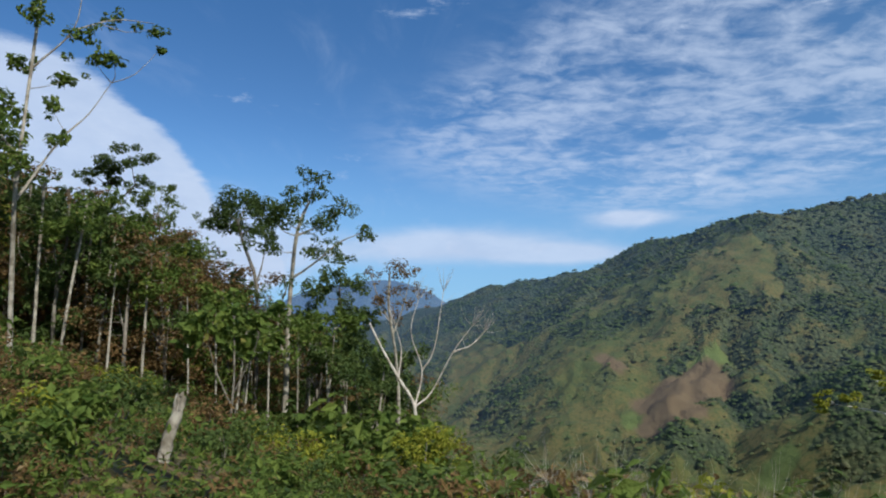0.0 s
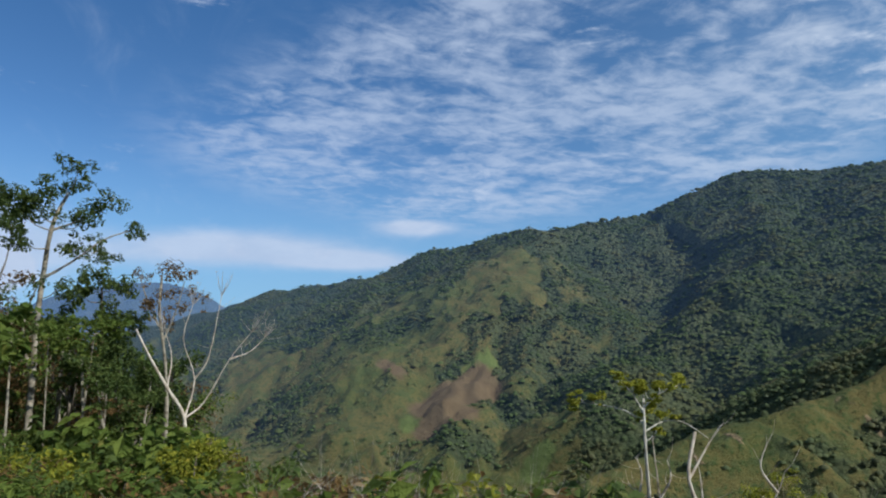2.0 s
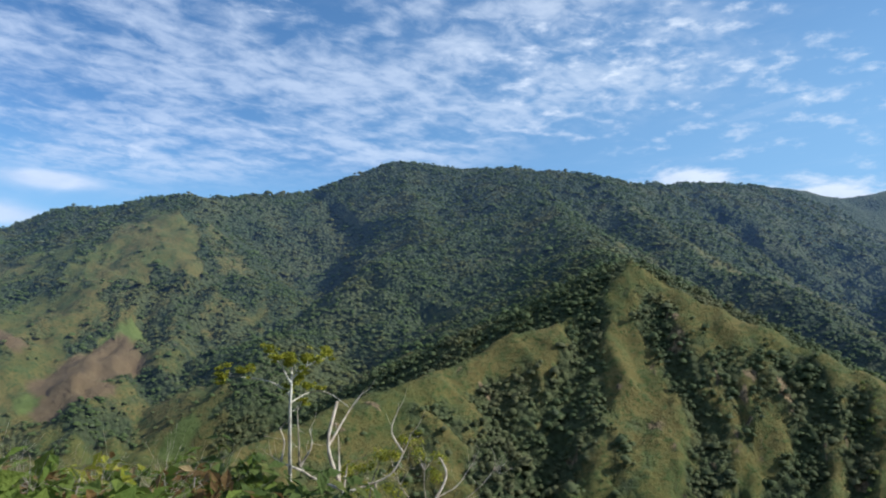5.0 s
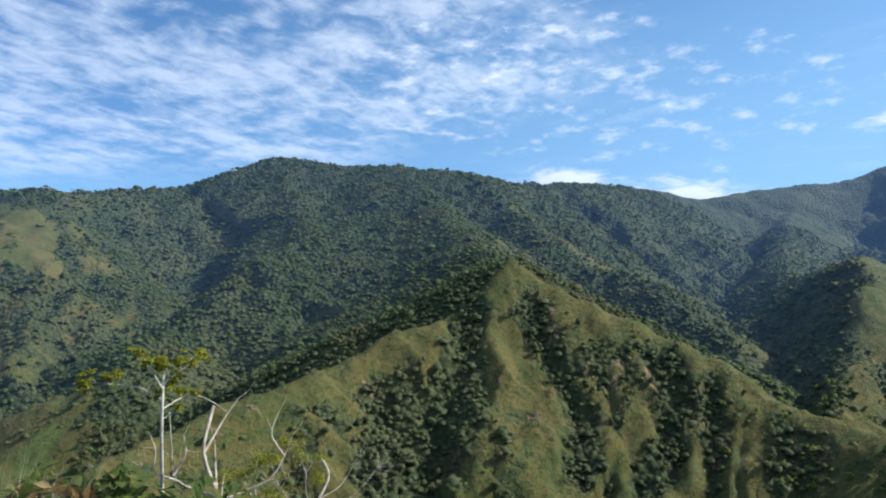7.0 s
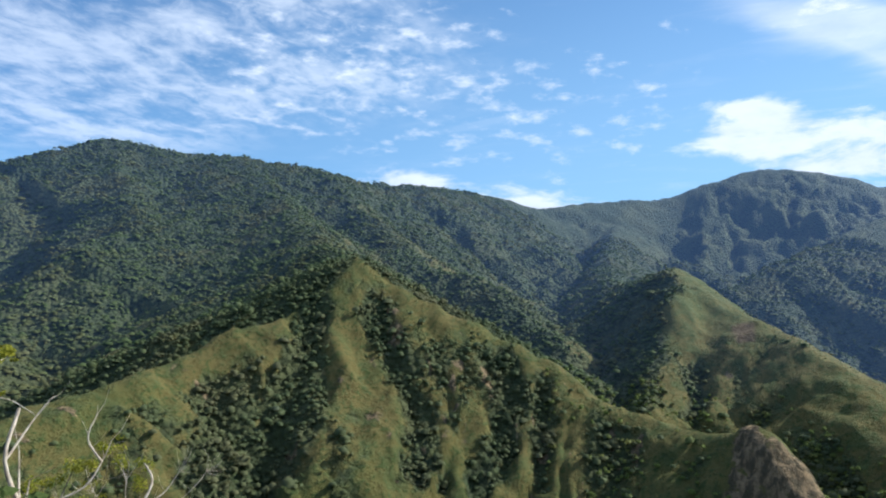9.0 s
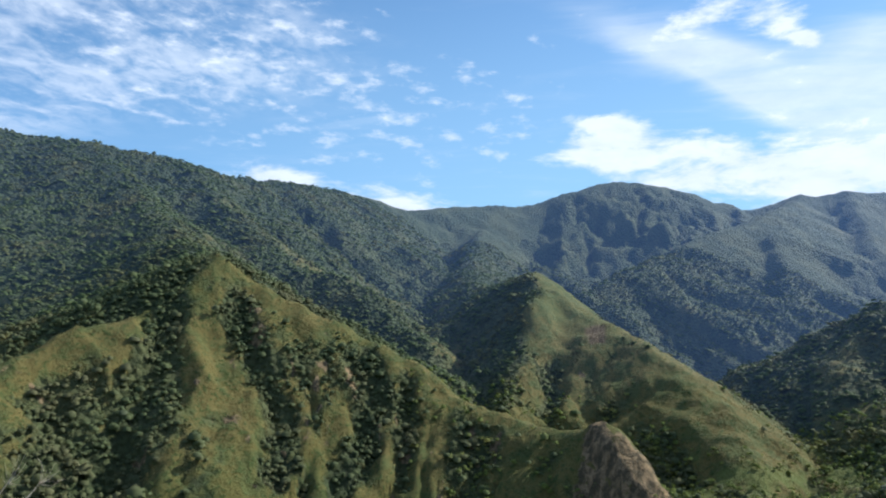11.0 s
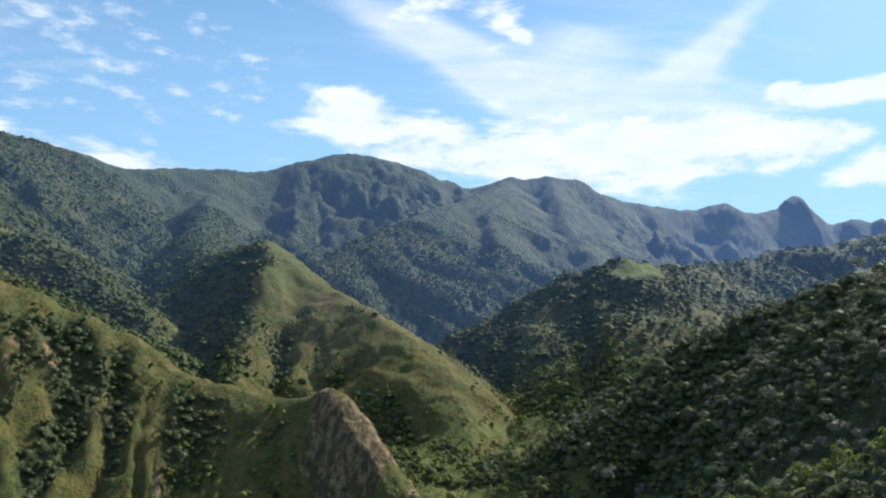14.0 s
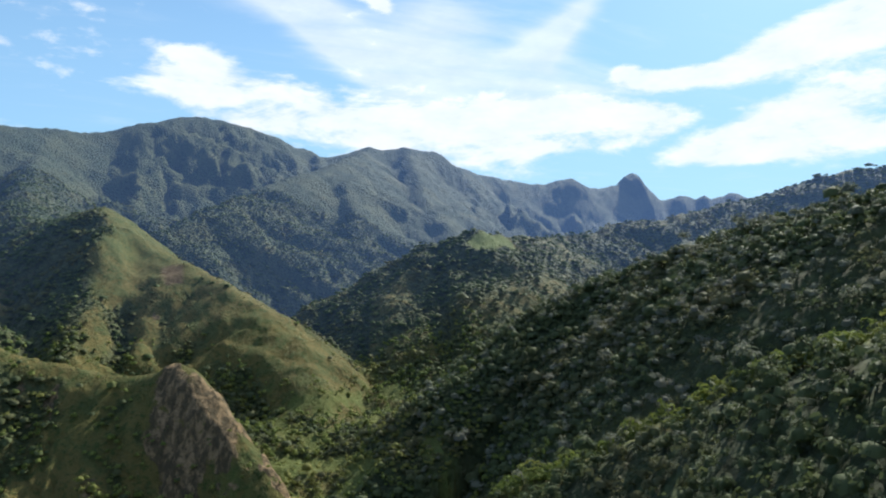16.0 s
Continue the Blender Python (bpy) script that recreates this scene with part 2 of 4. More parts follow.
def leaf_material(name, dark, light, alt, sub=0.25, scale=1.2, pale=(0.20, 0.22, 0.15, 1), distant=False, gloss=0.15):
    mat, m = material(name)
    place = m.put("ShaderNodeNewGeometry")
    blotch = m.noise(place.outputs["Position"], scale, 4.0, 0.7)
    patch = m.noise(place.outputs["Position"], 0.012, 2.0)
    lot = place.outputs["Random Per Island"]
    color = m.mix(lot, dark, light)
    color = m.mix(m.ramp(lot, 0.96, 0.995, 0.0, 0.6), color, pale)
    color = m.mix(m.ramp(blotch.outputs[0], 0.35, 0.7, 0.0, 0.55), color, dark)
    color = m.mix(m.ramp(patch.outputs[0], 0.46, 0.66, 0.0, 0.75), color, alt)
    stand_of = m.noise(place.outputs["Position"], 0.03, 3.0, 0.6)
    color = m.mix(m.ramp(stand_of.outputs[0], 0.48, 0.68, 0.0, 0.5), color, dark)
    finish(m, color, 0.7, blotch, 0.6, 0.4, gloss, sub)
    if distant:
        # distant leaves get the same haze painted in as blue emission
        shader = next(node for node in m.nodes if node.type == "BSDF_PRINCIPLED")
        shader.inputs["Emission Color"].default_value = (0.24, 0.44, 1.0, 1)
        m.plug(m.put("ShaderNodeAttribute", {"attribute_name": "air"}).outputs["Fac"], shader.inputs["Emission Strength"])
    return mat


HILLSIDE = ground_material("hillside")
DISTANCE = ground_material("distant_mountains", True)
CANOPY = leaf_material("forest_leaves", (0.074, 0.098, 0.044, 1), (0.130, 0.156, 0.066, 1), (0.140, 0.132, 0.066, 1), 0.35, 0.5)
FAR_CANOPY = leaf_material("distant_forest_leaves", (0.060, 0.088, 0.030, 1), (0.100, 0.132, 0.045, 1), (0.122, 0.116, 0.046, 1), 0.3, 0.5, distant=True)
SHRUB_LEAF = leaf_material("shrub_leaves", (0.060, 0.072, 0.026, 1), (0.145, 0.150, 0.055, 1), (0.17, 0.14, 0.06, 1), 0.25, 0.8)
# paler copy of the forest leaves: sunlight on the crowns put into the colour
SUN_TONED_LEAF = leaf_material("sun_toned_leaves", (0.11, 0.13, 0.085, 1), (0.24, 0.26, 0.185, 1), (0.21, 0.21, 0.16, 1), 0.45, 0.8, (0.34, 0.33, 0.28, 1), gloss=0.35)
VALLEY_LEAF = leaf_material("valley_leaves", (0.11, 0.15, 0.034, 1), (0.23, 0.27, 0.068, 1), (0.23, 0.22, 0.065, 1), 0.38, 0.8)

# ---- the shape of the land ----
rng = np.random.default_rng(7)
GRID = rng.random((512, 512)).astype(np.float32)


def value_noise(x, y):
    xi, yi = np.floor(x).astype(np.int64), np.floor(y).astype(np.int64)
    fx, fy = (x - xi).astype(np.float32), (y - yi).astype(np.float32)
    fx, fy = fx * fx * (3 - 2 * fx), fy * fy * (3 - 2 * fy)
    a, b, c, d = (GRID[(yi + j) & 511, (xi + i) & 511] for j, i in ((0, 0), (0, 1), (1, 0), (1, 1)))
    return (a + (b - a) * fx) * (1 - fy) + (c + (d - c) * fx) * fy


def fbm(x, y, octaves=4, gain=0.5):
    total, amp, full = 0.0, 1.0, 0.0
    for k in range(octaves):
        total, full = total + amp * value_noise(x * 2 ** k + 37.1 * k, y * 2 ** k + 11.7 * k), full + amp
        amp *= gain
    return total / full


# Crest lines: bearing, distance, height.
CRESTS = dict(
    west=[(-6, 2900, 103), (0.3, 2600, 168), (4, 2450, 219), (10.1, 2250, 240), (12.8, 2150, 245), (16.2, 1950, 290), (21.5, 1800, 307), (25, 1650, 295), (27.5, 1700, 303), (29.9, 1750, 335), (34.3, 1850, 377), (41.6, 1900, 476), (46.9, 1900, 456), (51.5, 1850, 446), (57, 1850, 425), (61.9, 1950, 405)],
    middle=[(61.9, 1950, 405), (67.2, 2250, 457), (71.9, 2550, 480), (75.7, 2750, 467), (82.3, 3000, 538), (85.1, 3100, 545), (86.86, 3150, 578), (89.19, 3220, 639), (90.79, 3270, 669), (92.64, 3340, 710), (94.11, 3380, 711), (94.97, 3400, 703), (97.13, 3460, 688), (98.9, 3510, 661), (100.25, 3540, 622), (101.6, 3580, 609), (102.29, 3600, 581), (103.89, 3620, 596), (105.27, 3640, 631), (106.43, 3650, 652), (107.36, 3660, 637), (109.23, 3700, 667), (110.4, 3750, 652), (111.57, 3800, 655), (112.28, 3840, 608), (113.69, 3910, 587)],
    far=[(113.69, 3910, 587), (115.09, 3990, 556), (116.96, 4060, 544), (118.82, 4140, 526), (120.89, 4210, 516), (121.81, 4230, 544), (122.95, 4260, 557), (124.3, 4350, 510), (125.2, 4400, 507), (126.75, 4500, 540), (127.11, 4520, 592), (127.63, 4560, 621), (128.16, 4560, 612), (128.5, 4570, 562), (129.14, 4580, 508), (129.82, 4600, 443), (130.25, 4610, 447), (131.39, 4640, 486), (132.18, 4660, 472), (132.55, 4660, 449), (133.17, 4670, 473), (133.58, 4680, 448), (134.55, 4690, 460), (135, 4700, 492), (135.75, 4700, 482), (136.14, 4710, 457), (137.31, 4710, 460), (138, 4720, 456), (150, 4750, 417)],
    blue=[(-40, 4600, 243), (-20, 4500, 198), (-13.4, 4450, 273), (-10.3, 4400, 363), (-6.7, 4400, 432), (-3.9, 4400, 425), (-2, 4400, 383), (0.3, 4400, 284), (5, 4450, 157)],
    knob_spur=[(25, 1650, 295), (24, 1520, 231), (21.5, 1380, 137), (18.5, 1250, 45), (14.5, 1120, -38), (10, 980, -101)],
    spur_back=[(51.5, 1850, 446), (54, 1500, 271), (57.5, 1150, 139), (59.5, 900, 80), (60.8, 780, 75)],
    spur_east=[(60.8, 780, 75), (66.7, 740, 25), (72.2, 720, -6), (76.4, 700, -31), (79.6, 680, -56), (84.2, 650, -81), (88.2, 620, -87), (90.6, 607, -81)],
    spur_west=[(60.8, 780, 75), (58.6, 745, 44), (55.3, 710, 14), (51.1, 690, -2), (46.6, 660, -30), (39.1, 600, -48), (33.8, 560, -70), (29.7, 530, -84), (25, 500, -109)],
    peak_spur=[(49, 1880, 446), (51, 1500, 261), (44.7, 1350, 170), (38, 1200, 96), (33, 1050, 2), (30, 900, -61)],
    inner_spur=[(82.3, 3000, 480), (81.4, 2300, 255), (80.7, 1700, 106), (83.2, 1400, 77), (86.0, 1200, 89), (88.8, 1100, 36), (94.4, 980, -16), (97.6, 900, -44), (100.7, 800, -83), (103.4, 700, -136), (104.5, 650, -154)],
    inner_rib=[(86.0, 1195, 96), (86.8, 1100, 55), (86.2, 1030, 18), (85.3, 960, -25), (84.7, 880, -68), (83.6, 800, -111)],
    rock_dome=[(90.6, 607, -81), (91.3, 604, -77), (92.2, 597, -75), (93.0, 588, -80), (93.8, 580, -90), (95.2, 565, -109), (96.9, 545, -131), (98.7, 520, -152)],
    ridge_back=[(57, 1850, 422), (58.3, 1760, 376), (61.5, 1480, 234), (65.2, 1330, 147), (69.6, 1250, 94), (72.9, 1150, 48), (75.7, 1080, -6), (78, 1020, -27)],
    knob_east=[(24.9, 1640, 287), (28.6, 1490, 217), (31.4, 1340, 128), (32.0, 1250, 85), (32.2, 1180, 46)],
    peak_rib=[(41.6, 1900, 466), (42.6, 1640, 322), (43.6, 1480, 236), (44.5, 1360, 172)],
    spur_front=[(60.8, 780, 74), (60.3, 742, 32), (58.8, 694, 0), (60.1, 645, -38), (58.3, 592, -82), (57.6, 552, -110), (56.5, 490, -163)],
    wooded_rib=[(106.2, 3600, 620), (104.6, 2680, 326), (105.1, 2380, 152), (107.6, 2180, 16)],
    far_rib=[(109.5, 3640, 634), (111.3, 2820, 252), (113.2, 2600, 136)],
    inner_crag=[(91.3, 1000, -12), (89.4, 930, -55), (88.5, 850, -90)],
    meadow_rib=[(113.2, 1150, 46), (111.6, 1090, 2), (112.8, 1010, -44), (110.8, 920, -92)],
    wooded_spur=[(106.5, 3650, 645), (103.7, 3000, 455), (100.1, 2650, 346), (96.3, 2350, 232), (92.6, 2150, 151), (90.2, 2000, 92)],
    meadow_hill=[(101.5, 1150, -58), (106.5, 1150, -11), (112.8, 1150, 50), (115.2, 1150, 57), (118.1, 1200, 41), (119.6, 1350, 56), (122.5, 1500, 64), (126.9, 1650, 101), (131.2, 1700, 120), (135.4, 1850, 167), (137.3, 1900, 182), (141.1, 1980, 238), (145.2, 2000, 247), (152, 2000, 262)],
    east=[(107.6, 548, -176), (110, 565, -136), (112.8, 590, -112), (116, 610, -81), (119.2, 635, -53), (122.5, 655, -26), (126.9, 670, 0), (131.2, 640, 17), (135.3, 600, 29), (139.2, 560, 38), (142.1, 520, 43), (145.2, 480, 46), (155, 420, 55), (170, 380, 75), (190, 350, 92)],
    near_east=[(116.9, 300, -95), (122.4, 290, -81), (126.8, 270, -63), (135.2, 240, -39), (140.9, 220, -26), (144.9, 200, -17), (155, 170, 2), (170, 150, 15), (190, 140, 26)],
    own=[(-60, 330, 120), (-48, 170, 42), (-38, 85, 9), (-35, 45, 2.5), (0, 0, 0), (225, 60, 10), (212, 200, 48), (200, 420, 120)],
)
# fall of the slope, depth and spacing of the gullies, woodland on the faces, grass along the crest and its reach
NATURE = dict(west=(0.58, 36, 170, 0.95, 0.0, 100), middle=(0.54, 150, 230, 1.0, 0.0, 100), far=(0.8, 80, 240, 1.0, 0.0, 100), blue=(0.5, 60, 260, 1.0, 0.0, 100),
              knob_spur=(0.46, 8, 110, 0.46, 0.10, 120), spur_back=(0.47, 26, 100, 0.9, 0.1, 50), spur_east=(0.76, 24, 52, 0.18, 0.3, 22), spur_west=(0.72, 24, 52, 0.28, 0.3, 36),
              peak_spur=(0.45, 12, 120, 0.95, 0.0, 50), inner_spur=(0.62, 20, 80, 0.42, 0.5, 60), inner_rib=(0.74, 14, 60, 0.62, 0.2, 20), inner_crag=(0.85, 8, 40, 0.25, 0.3, 15),
              peak_rib=(0.56, 14, 90, 0.95, 0.0, 50), ridge_back=(0.56, 20, 90, 0.85, 0.15, 25), knob_east=(0.55, 10, 90, 0.55, 0.35, 60), spur_front=(0.85, 20, 34, 0.30, 0.2, 12),
              wooded_rib=(0.52, 40, 130, 1.0, 0.0, 50), far_rib=(0.55, 50, 150, 1.0, 0.0, 50), meadow_rib=(0.6, 12, 70, 0.8, 0.1, 20), rock_dome=(1.2, 9, 15, 0.05, 0.3, 12),
              wooded_spur=(0.50, 70, 150, 1.0, 0.0, 50), meadow_hill=(0.42, 30, 100, 0.74, 0.1, 40), east=(0.78, 16, 90, 1.0, 0.0, 30), near_east=(1.05, 8, 60, 0.9, 1.3, 8),
              own=(0.62, 1.5, 30, 1.15, 0.0, 30))
# some crests are wooded from their upper end down to here
WOODED_TO = dict(inner_spur=1780)
# crests with woods on their shaded side and grass on the sunny one
SHADY = dict(inner_rib=0.6, ridge_back=0.25, knob_east=-0.3)
# gullies that run aslant from their crest
SKEW = dict(spur_east=0.55, spur_west=-0.3, inner_spur=0.3)
# wooded ravines in the face of the spur: depth, half width and course
RAVINES = [(44, 150, [(940, 1475), (817, 1258), (717, 1084), (643, 953)]), (17, 21, [(640, 404), (590, 383), (545, 369), (513, 358), (487, 352), (441, 331)]), (14, 18, [(671, 344), (636, 327), (611, 307), (592, 277), (572, 255), (527, 232)]),
           (13, 18, [(671, 224), (649, 201), (624, 186), (590, 186), (553, 190)]), (7, 9, [(668, 166), (640, 158), (612, 152), (576, 145)]),
           (9, 26, [(505, 408), (481, 396), (458, 378), (413, 351)]), (4, 22, [(640, 101), (610, 93), (575, 92)]), (8, 24, [(800, -68), (756, -79), (715, -87), (668, -96)]), (11, 17, [(960, 48), (925, 44), (898, 37), (850, 40)])]
# crags: x, y, half width, half length
CRAGS = [(552, 324, 4, 20), (612, 238, 9, 26), (632, 238, 6, 16), (627, 166, 4, 22), (596, 315, 3, 14), (926, 1, 8, 24), (552, -26, 15, 26), (536, -50, 13, 22), (567, -8, 14, 16), (700, 330, 5, 8)]
# cleared land: x, y, half length, half width, turn, kind
FIELDS = [(300, 1180, 110, 55, 20, "grass"), (420, 1225, 90, 55, 30, "grass"), (385, 1400, 50, 60, 0, "grass"), (343, 1000, 66, 44, 15, "bare"), (405, 1055, 34, 22, 10, "lush"), (371, 786, 20, 15, 0, "lush"), (300, 930, 44, 26, 12, "bare"), (544, 1227, 40, 60, 25, "grass"), (460, 1224, 50, 40, 20, "grass"), (337, 1394, 44, 34, 10, "grass"), (215, 1105, 34, 30, 8, "grass"), (266, 1107, 12, 40, 20, "bare"), (205, 1150, 26, 60, 5, "grass"), (350, 1500, 20, 40, 0, "grass"),
          (490, 1290, 95, 75, 30, "grass"), (585, 1380, 60, 70, 20, "grass"), (63, 1588, 60, 90, 0, "grass"), (257, 961, 12, 22, 0, "lush"), (362, 771, 20, 30, 0, "grass"),
          (1000, -500, 22, 48, 20, "lush"), (998, -20, 26, 12, 0, "bare")]


def spot(bearing, distance, height=0.0):
    return (distance * math.sin(radians(bearing)), distance * math.cos(radians(bearing)), height)


LINES = {name: np.array([spot(*p) for p in pts], np.float64) for name, pts in CRESTS.items()}


def crest(name, x, y):
    """Distance to a crest line, the height of its nearest point, the way along it, the way past its ends and the way to its side."""
    line = LINES[name]
    best, lead = np.full(x.shape, 1e9), np.full(x.shape, 1e9)
    height, along, side = np.zeros(x.shape), np.zeros(x.shape), np.zeros(x.shape)
    run = 0.0
    for a, b in zip(line[:-1], line[1:]):
        step = b - a
        size = math.hypot(step[0], step[1])
        k = np.clip(((x - a[0]) * step[0] + (y - a[1]) * step[1]) / (size * size), 0, 1)
        d = np.hypot(x - a[0] - k * step[0], y - a[1] - k * step[1])
        # where a crest bends round the lookout, the part that stands highest over a place counts
        rank = d - (a[2] + k * step[2]) / 0.84 if name == "east" else d
        near = rank < lead
        lead = np.where(near, rank, lead)
        best = np.where(near, d, best)
        height = np.where(near, a[2] + k * step[2], height)
        along = np.where(near, run + k * size, along)
        side = np.where(near, ((y - a[1]) * step[0] - (x - a[0]) * step[1]) / size, side)
        run += size
    past = np.zeros(x.shape)
    for a, b in ((line[1], line[0]), (line[-2], line[-1])):
        step = (b - a)[:2] / math.hypot(b[0] - a[0], b[1] - a[1])
        past = np.maximum(past, (x - b[0]) * step[0] + (y - b[1]) * step[1])
    if name == "east":
        # this crest bends round the lookout: only what lies off its very ends is past it
        past = np.where((along < 0.01) | (along > run - 0.01), past, 0)
    return best, height, along, np.where(past > 0, np.minimum(past, best), 0), side


def land(x, y):
    """Height of the ground, and what covers it: woodland, tilled soil, pasture, rock (0 to 1)."""
    x, y = np.asarray(x, np.float64), np.asarray(y, np.float64)
    r = np.hypot(x, y)
    warp = (fbm(x / 160, y / 160, 3) - 0.5) * np.clip(r / 400, 0, 1)
    top = -152 - 40 * np.clip((640 - r) / 140, 0, 1) * np.clip((r - 120) / 100, 0, 1) + 14 * fbm(x / 260, y / 260, 3) + np.clip(r - 2600, 0, 1e9) * 0.03
    wood, rock = np.full(x.shape, 0.55), np.zeros(x.shape)
    for k, (name, (fall, depth, gap, trees, grass, reach)) in enumerate(NATURE.items()):
        d, z, s, past, side = crest(name, x, y)
        if name in ("west", "middle", "far", "blue"):
            # these ranges sweep round the valley: their gullies all run down into it
            s = np.arctan2(x, y) * 2000
            v_warp = 3.0
        else:
            v_warp = 1.3
        v = (s - SKEW.get(name, 0.0) * d) / gap + 9.3 * k + warp * v_warp
        rib = np.abs(2 * value_noise(v, d / (gap * 6) + 3.1 * k) - 1)
        rib = 0.7 * np.clip(rib * 1.7, 0, 1) + 0.3 * np.abs(2 * value_noise(v * 2.7 + 5, d / (gap * 3)) - 1)
        if name in ("west", "middle", "far", "blue", "wooded_spur"):
            rib = 0.8 * rib + 0.2 * np.abs(2 * value_noise(v * 6.3 + 2, d / (gap * 2)) - 1)
        if gap < 60:
            # narrow ribs and runnels on the steep grassy faces
            rib = 0.7 * rib + 0.3 * np.abs(2 * value_noise(v * 4.3 + 8, d / (gap * 1.6)) - 1)
        grow = np.clip(d / (gap * 1.5), 0, 1)
        if name == "own":
            drop = fall * d - 0.37 * 20 * (1 - np.exp(-d / 20))
        elif name == "rock_dome":
            drop = np.where(side > 0, 1.3, 0.9) * np.maximum(d - 12, 0) + 0.25 * d
        else:
            drop = fall * (np.hypot(d, 0.3 * gap) - 0.3 * gap)
        if name == "east":
            drop = drop * (1 + 0.4 * np.clip((d - 110) / 160, 0, 1))
        if name != "own" and name != "rock_dome":
            drop = drop * (1 + (0.45 if gap < 90 else 0.2) * (fbm(x / 210 + 17 * k, y / 210, 3) - 0.5))
        z = z - 7 if name == "west" else z
        h = z - drop - depth * grow * (1 - rib) - 0.7 * past
        soft = np.clip(0.010 * r, 0.6, 12)
        mixed = np.clip(0.5 + (h - top) / (2 * soft), 0, 1)
        top = top * (1 - mixed) + h * mixed + soft * mixed * (1 - mixed)
        trees = np.where(s < WOODED_TO.get(name, 0), 0.95, trees)
        grass = np.where(s < WOODED_TO.get(name, 0), 0.0, grass)
        here = trees + 0.9 * grow * (0.55 - rib) - grass * np.exp(-(d / reach) ** 2)
        here = here + SHADY.get(name, 0.0) * np.clip(-side / 24, -1, 1)
        wood = wood * (1 - mixed) + mixed * here
        stony = 0.0
        if name == "rock_dome":
            stony = 1.2
        elif name in ("spur_east", "spur_west"):
            stony = 0.75 * (value_noise(v * 4.5 + 3, d / 45) > 0.74) * (d > 12) * (d < 190)
        rock = rock * (1 - mixed) + mixed * stony * (fbm(x / 22, y / 22, 3) > (0.43 if name == "rock_dome" else 0.46))
    for deep, wide, course in RAVINES:
        best, down = np.full(x.shape, 1e9), np.zeros(x.shape)
        for k, (a, b) in enumerate(zip(course[:-1], course[1:])):
            sx, sy = b[0] - a[0], b[1] - a[1]
            t = np.clip(((x - a[0]) * sx + (y - a[1]) * sy) / (sx * sx + sy * sy), 0, 1)
            d = np.hypot(x - a[0] - t * sx, y - a[1] - t * sy)
            down, best = np.where(d < best, k + t, down), np.minimum(d, best)
        cut = np.clip(1.15 - best / wide + 1.5 * (fbm(x / wide, y / wide, 4) - 0.5), 0, 1) * np.clip(down + 0.25, 0, 1)
        top = top - deep * cut
        wood = wood + 0.7 * np.clip(1.3 * cut, 0, 1)
    for cx, cy, wide, long in CRAGS:
        # long way down the slope, towards the lookout
        away = math.hypot(cx, cy)
        u, v = ((x - cx) * cx + (y - cy) * cy) / away / long, ((x - cx) * cy - (y - cy) * cx) / away / wide
        crag = np.clip(1.6 - np.hypot(u, v) - 1.6 * fbm(x / 9, y / 9, 3), 0, 1)
        rock, wood, top = np.maximum(rock, crag * 1.6), wood - crag, top + 5 * crag
    top = top + np.clip(rock, 0, 1) * (9 * (fbm(x / 17, y / 17, 3) - 0.5) + 4 * (np.abs(2 * value_noise(np.degrees(np.arctan2(x, y)) * 1.1, r / 40) - 1) - 0.5))
    rough = np.clip((r - 20) / 250, 0, 1)
    top = top + rough * (15 * (fbm(x / 70, y / 70, 4) - 0.5) + 13 * (fbm(x / 22, y / 22, 4, 0.6) - 0.5)) + np.clip(r / 30, 0, 1) * 0.8 * (fbm(x / 6, y / 6, 3) - 0.5)
    wood = np.clip(wood + 1.1 * (fbm(x / 80 + 50, y / 80, 5, 0.6) - 0.5), 0, 1)
    # the lower slopes across the valley to the north are half cleared
    cleared = np.clip((110 - top) / 130, 0, 1) * np.clip((32 - np.degrees(np.arctan2(x, y))) / 5, 0, 1) * (r > 300)
    wood = np.clip(wood - 0.5 * cleared * (0.3 + fbm(x / 45 + 9, y / 45, 4)) + 0.8 * cleared * (fbm(x / 28, y / 28, 3) - 0.5), 0, 1)
    top = top + np.clip((r - 1900) / 1200, 0, 1) * 26 * (0.5 - np.abs(2 * fbm(x / 170, y / 170, 4, 0.6) - 1)) * np.clip((760 - top) / 300, 0.15, 1)
    # side ribs and hollows on the larger slopes
    top = top + np.clip((r - 620) / 500, 0, 1) * 30 * (0.42 - np.abs(2 * fbm(x / 150 + 4, y / 150, 4, 0.55) - 1)) * np.clip((420 - top) / 120, 0.15, 1)
    # worn earth and leaf litter round the lookout
    worn = np.clip((46 - r) / 14, 0, 1) * np.clip((fbm(x / 3.5, y / 3.5, 4) - 0.36) / 0.12, 0, 1)
    cover = {"bare": 0.85 * worn, "lush": np.zeros(x.shape), "grass": np.zeros(x.shape)}
    ragged = 1.3 * (fbm(x / 40, y / 40, 4) - 0.5)
    # grassy clearings on the valley floor
    bearing = np.degrees(np.arctan2(x, y))
    cover["lush"] = np.clip((-112 - top) / 14, 0, 1) * np.clip((bearing - 93) / 4, 0, 1) * np.clip((116 - bearing) / 3, 0, 1) * (r > 420) * (r < 1000) * np.clip((fbm(x / 22 + 5, y / 22, 4) - 0.52) / 0.12, 0, 0.7)
    for fx, fy, long, wide, turn, kind in FIELDS:
        c, s = math.cos(radians(turn)), math.sin(radians(turn))
        u, v = ((x - fx) * c + (y - fy) * s) / long, ((y - fy) * c - (x - fx) * s) / wide
        inside = np.clip((1.0 - (u ** 4 + v ** 4) ** 0.25 + ragged * (1.0 if kind == "grass" else 0.5)) / 0.12 + 0.5, 0, 1)
        cover[kind] = np.maximum(cover[kind], inside)
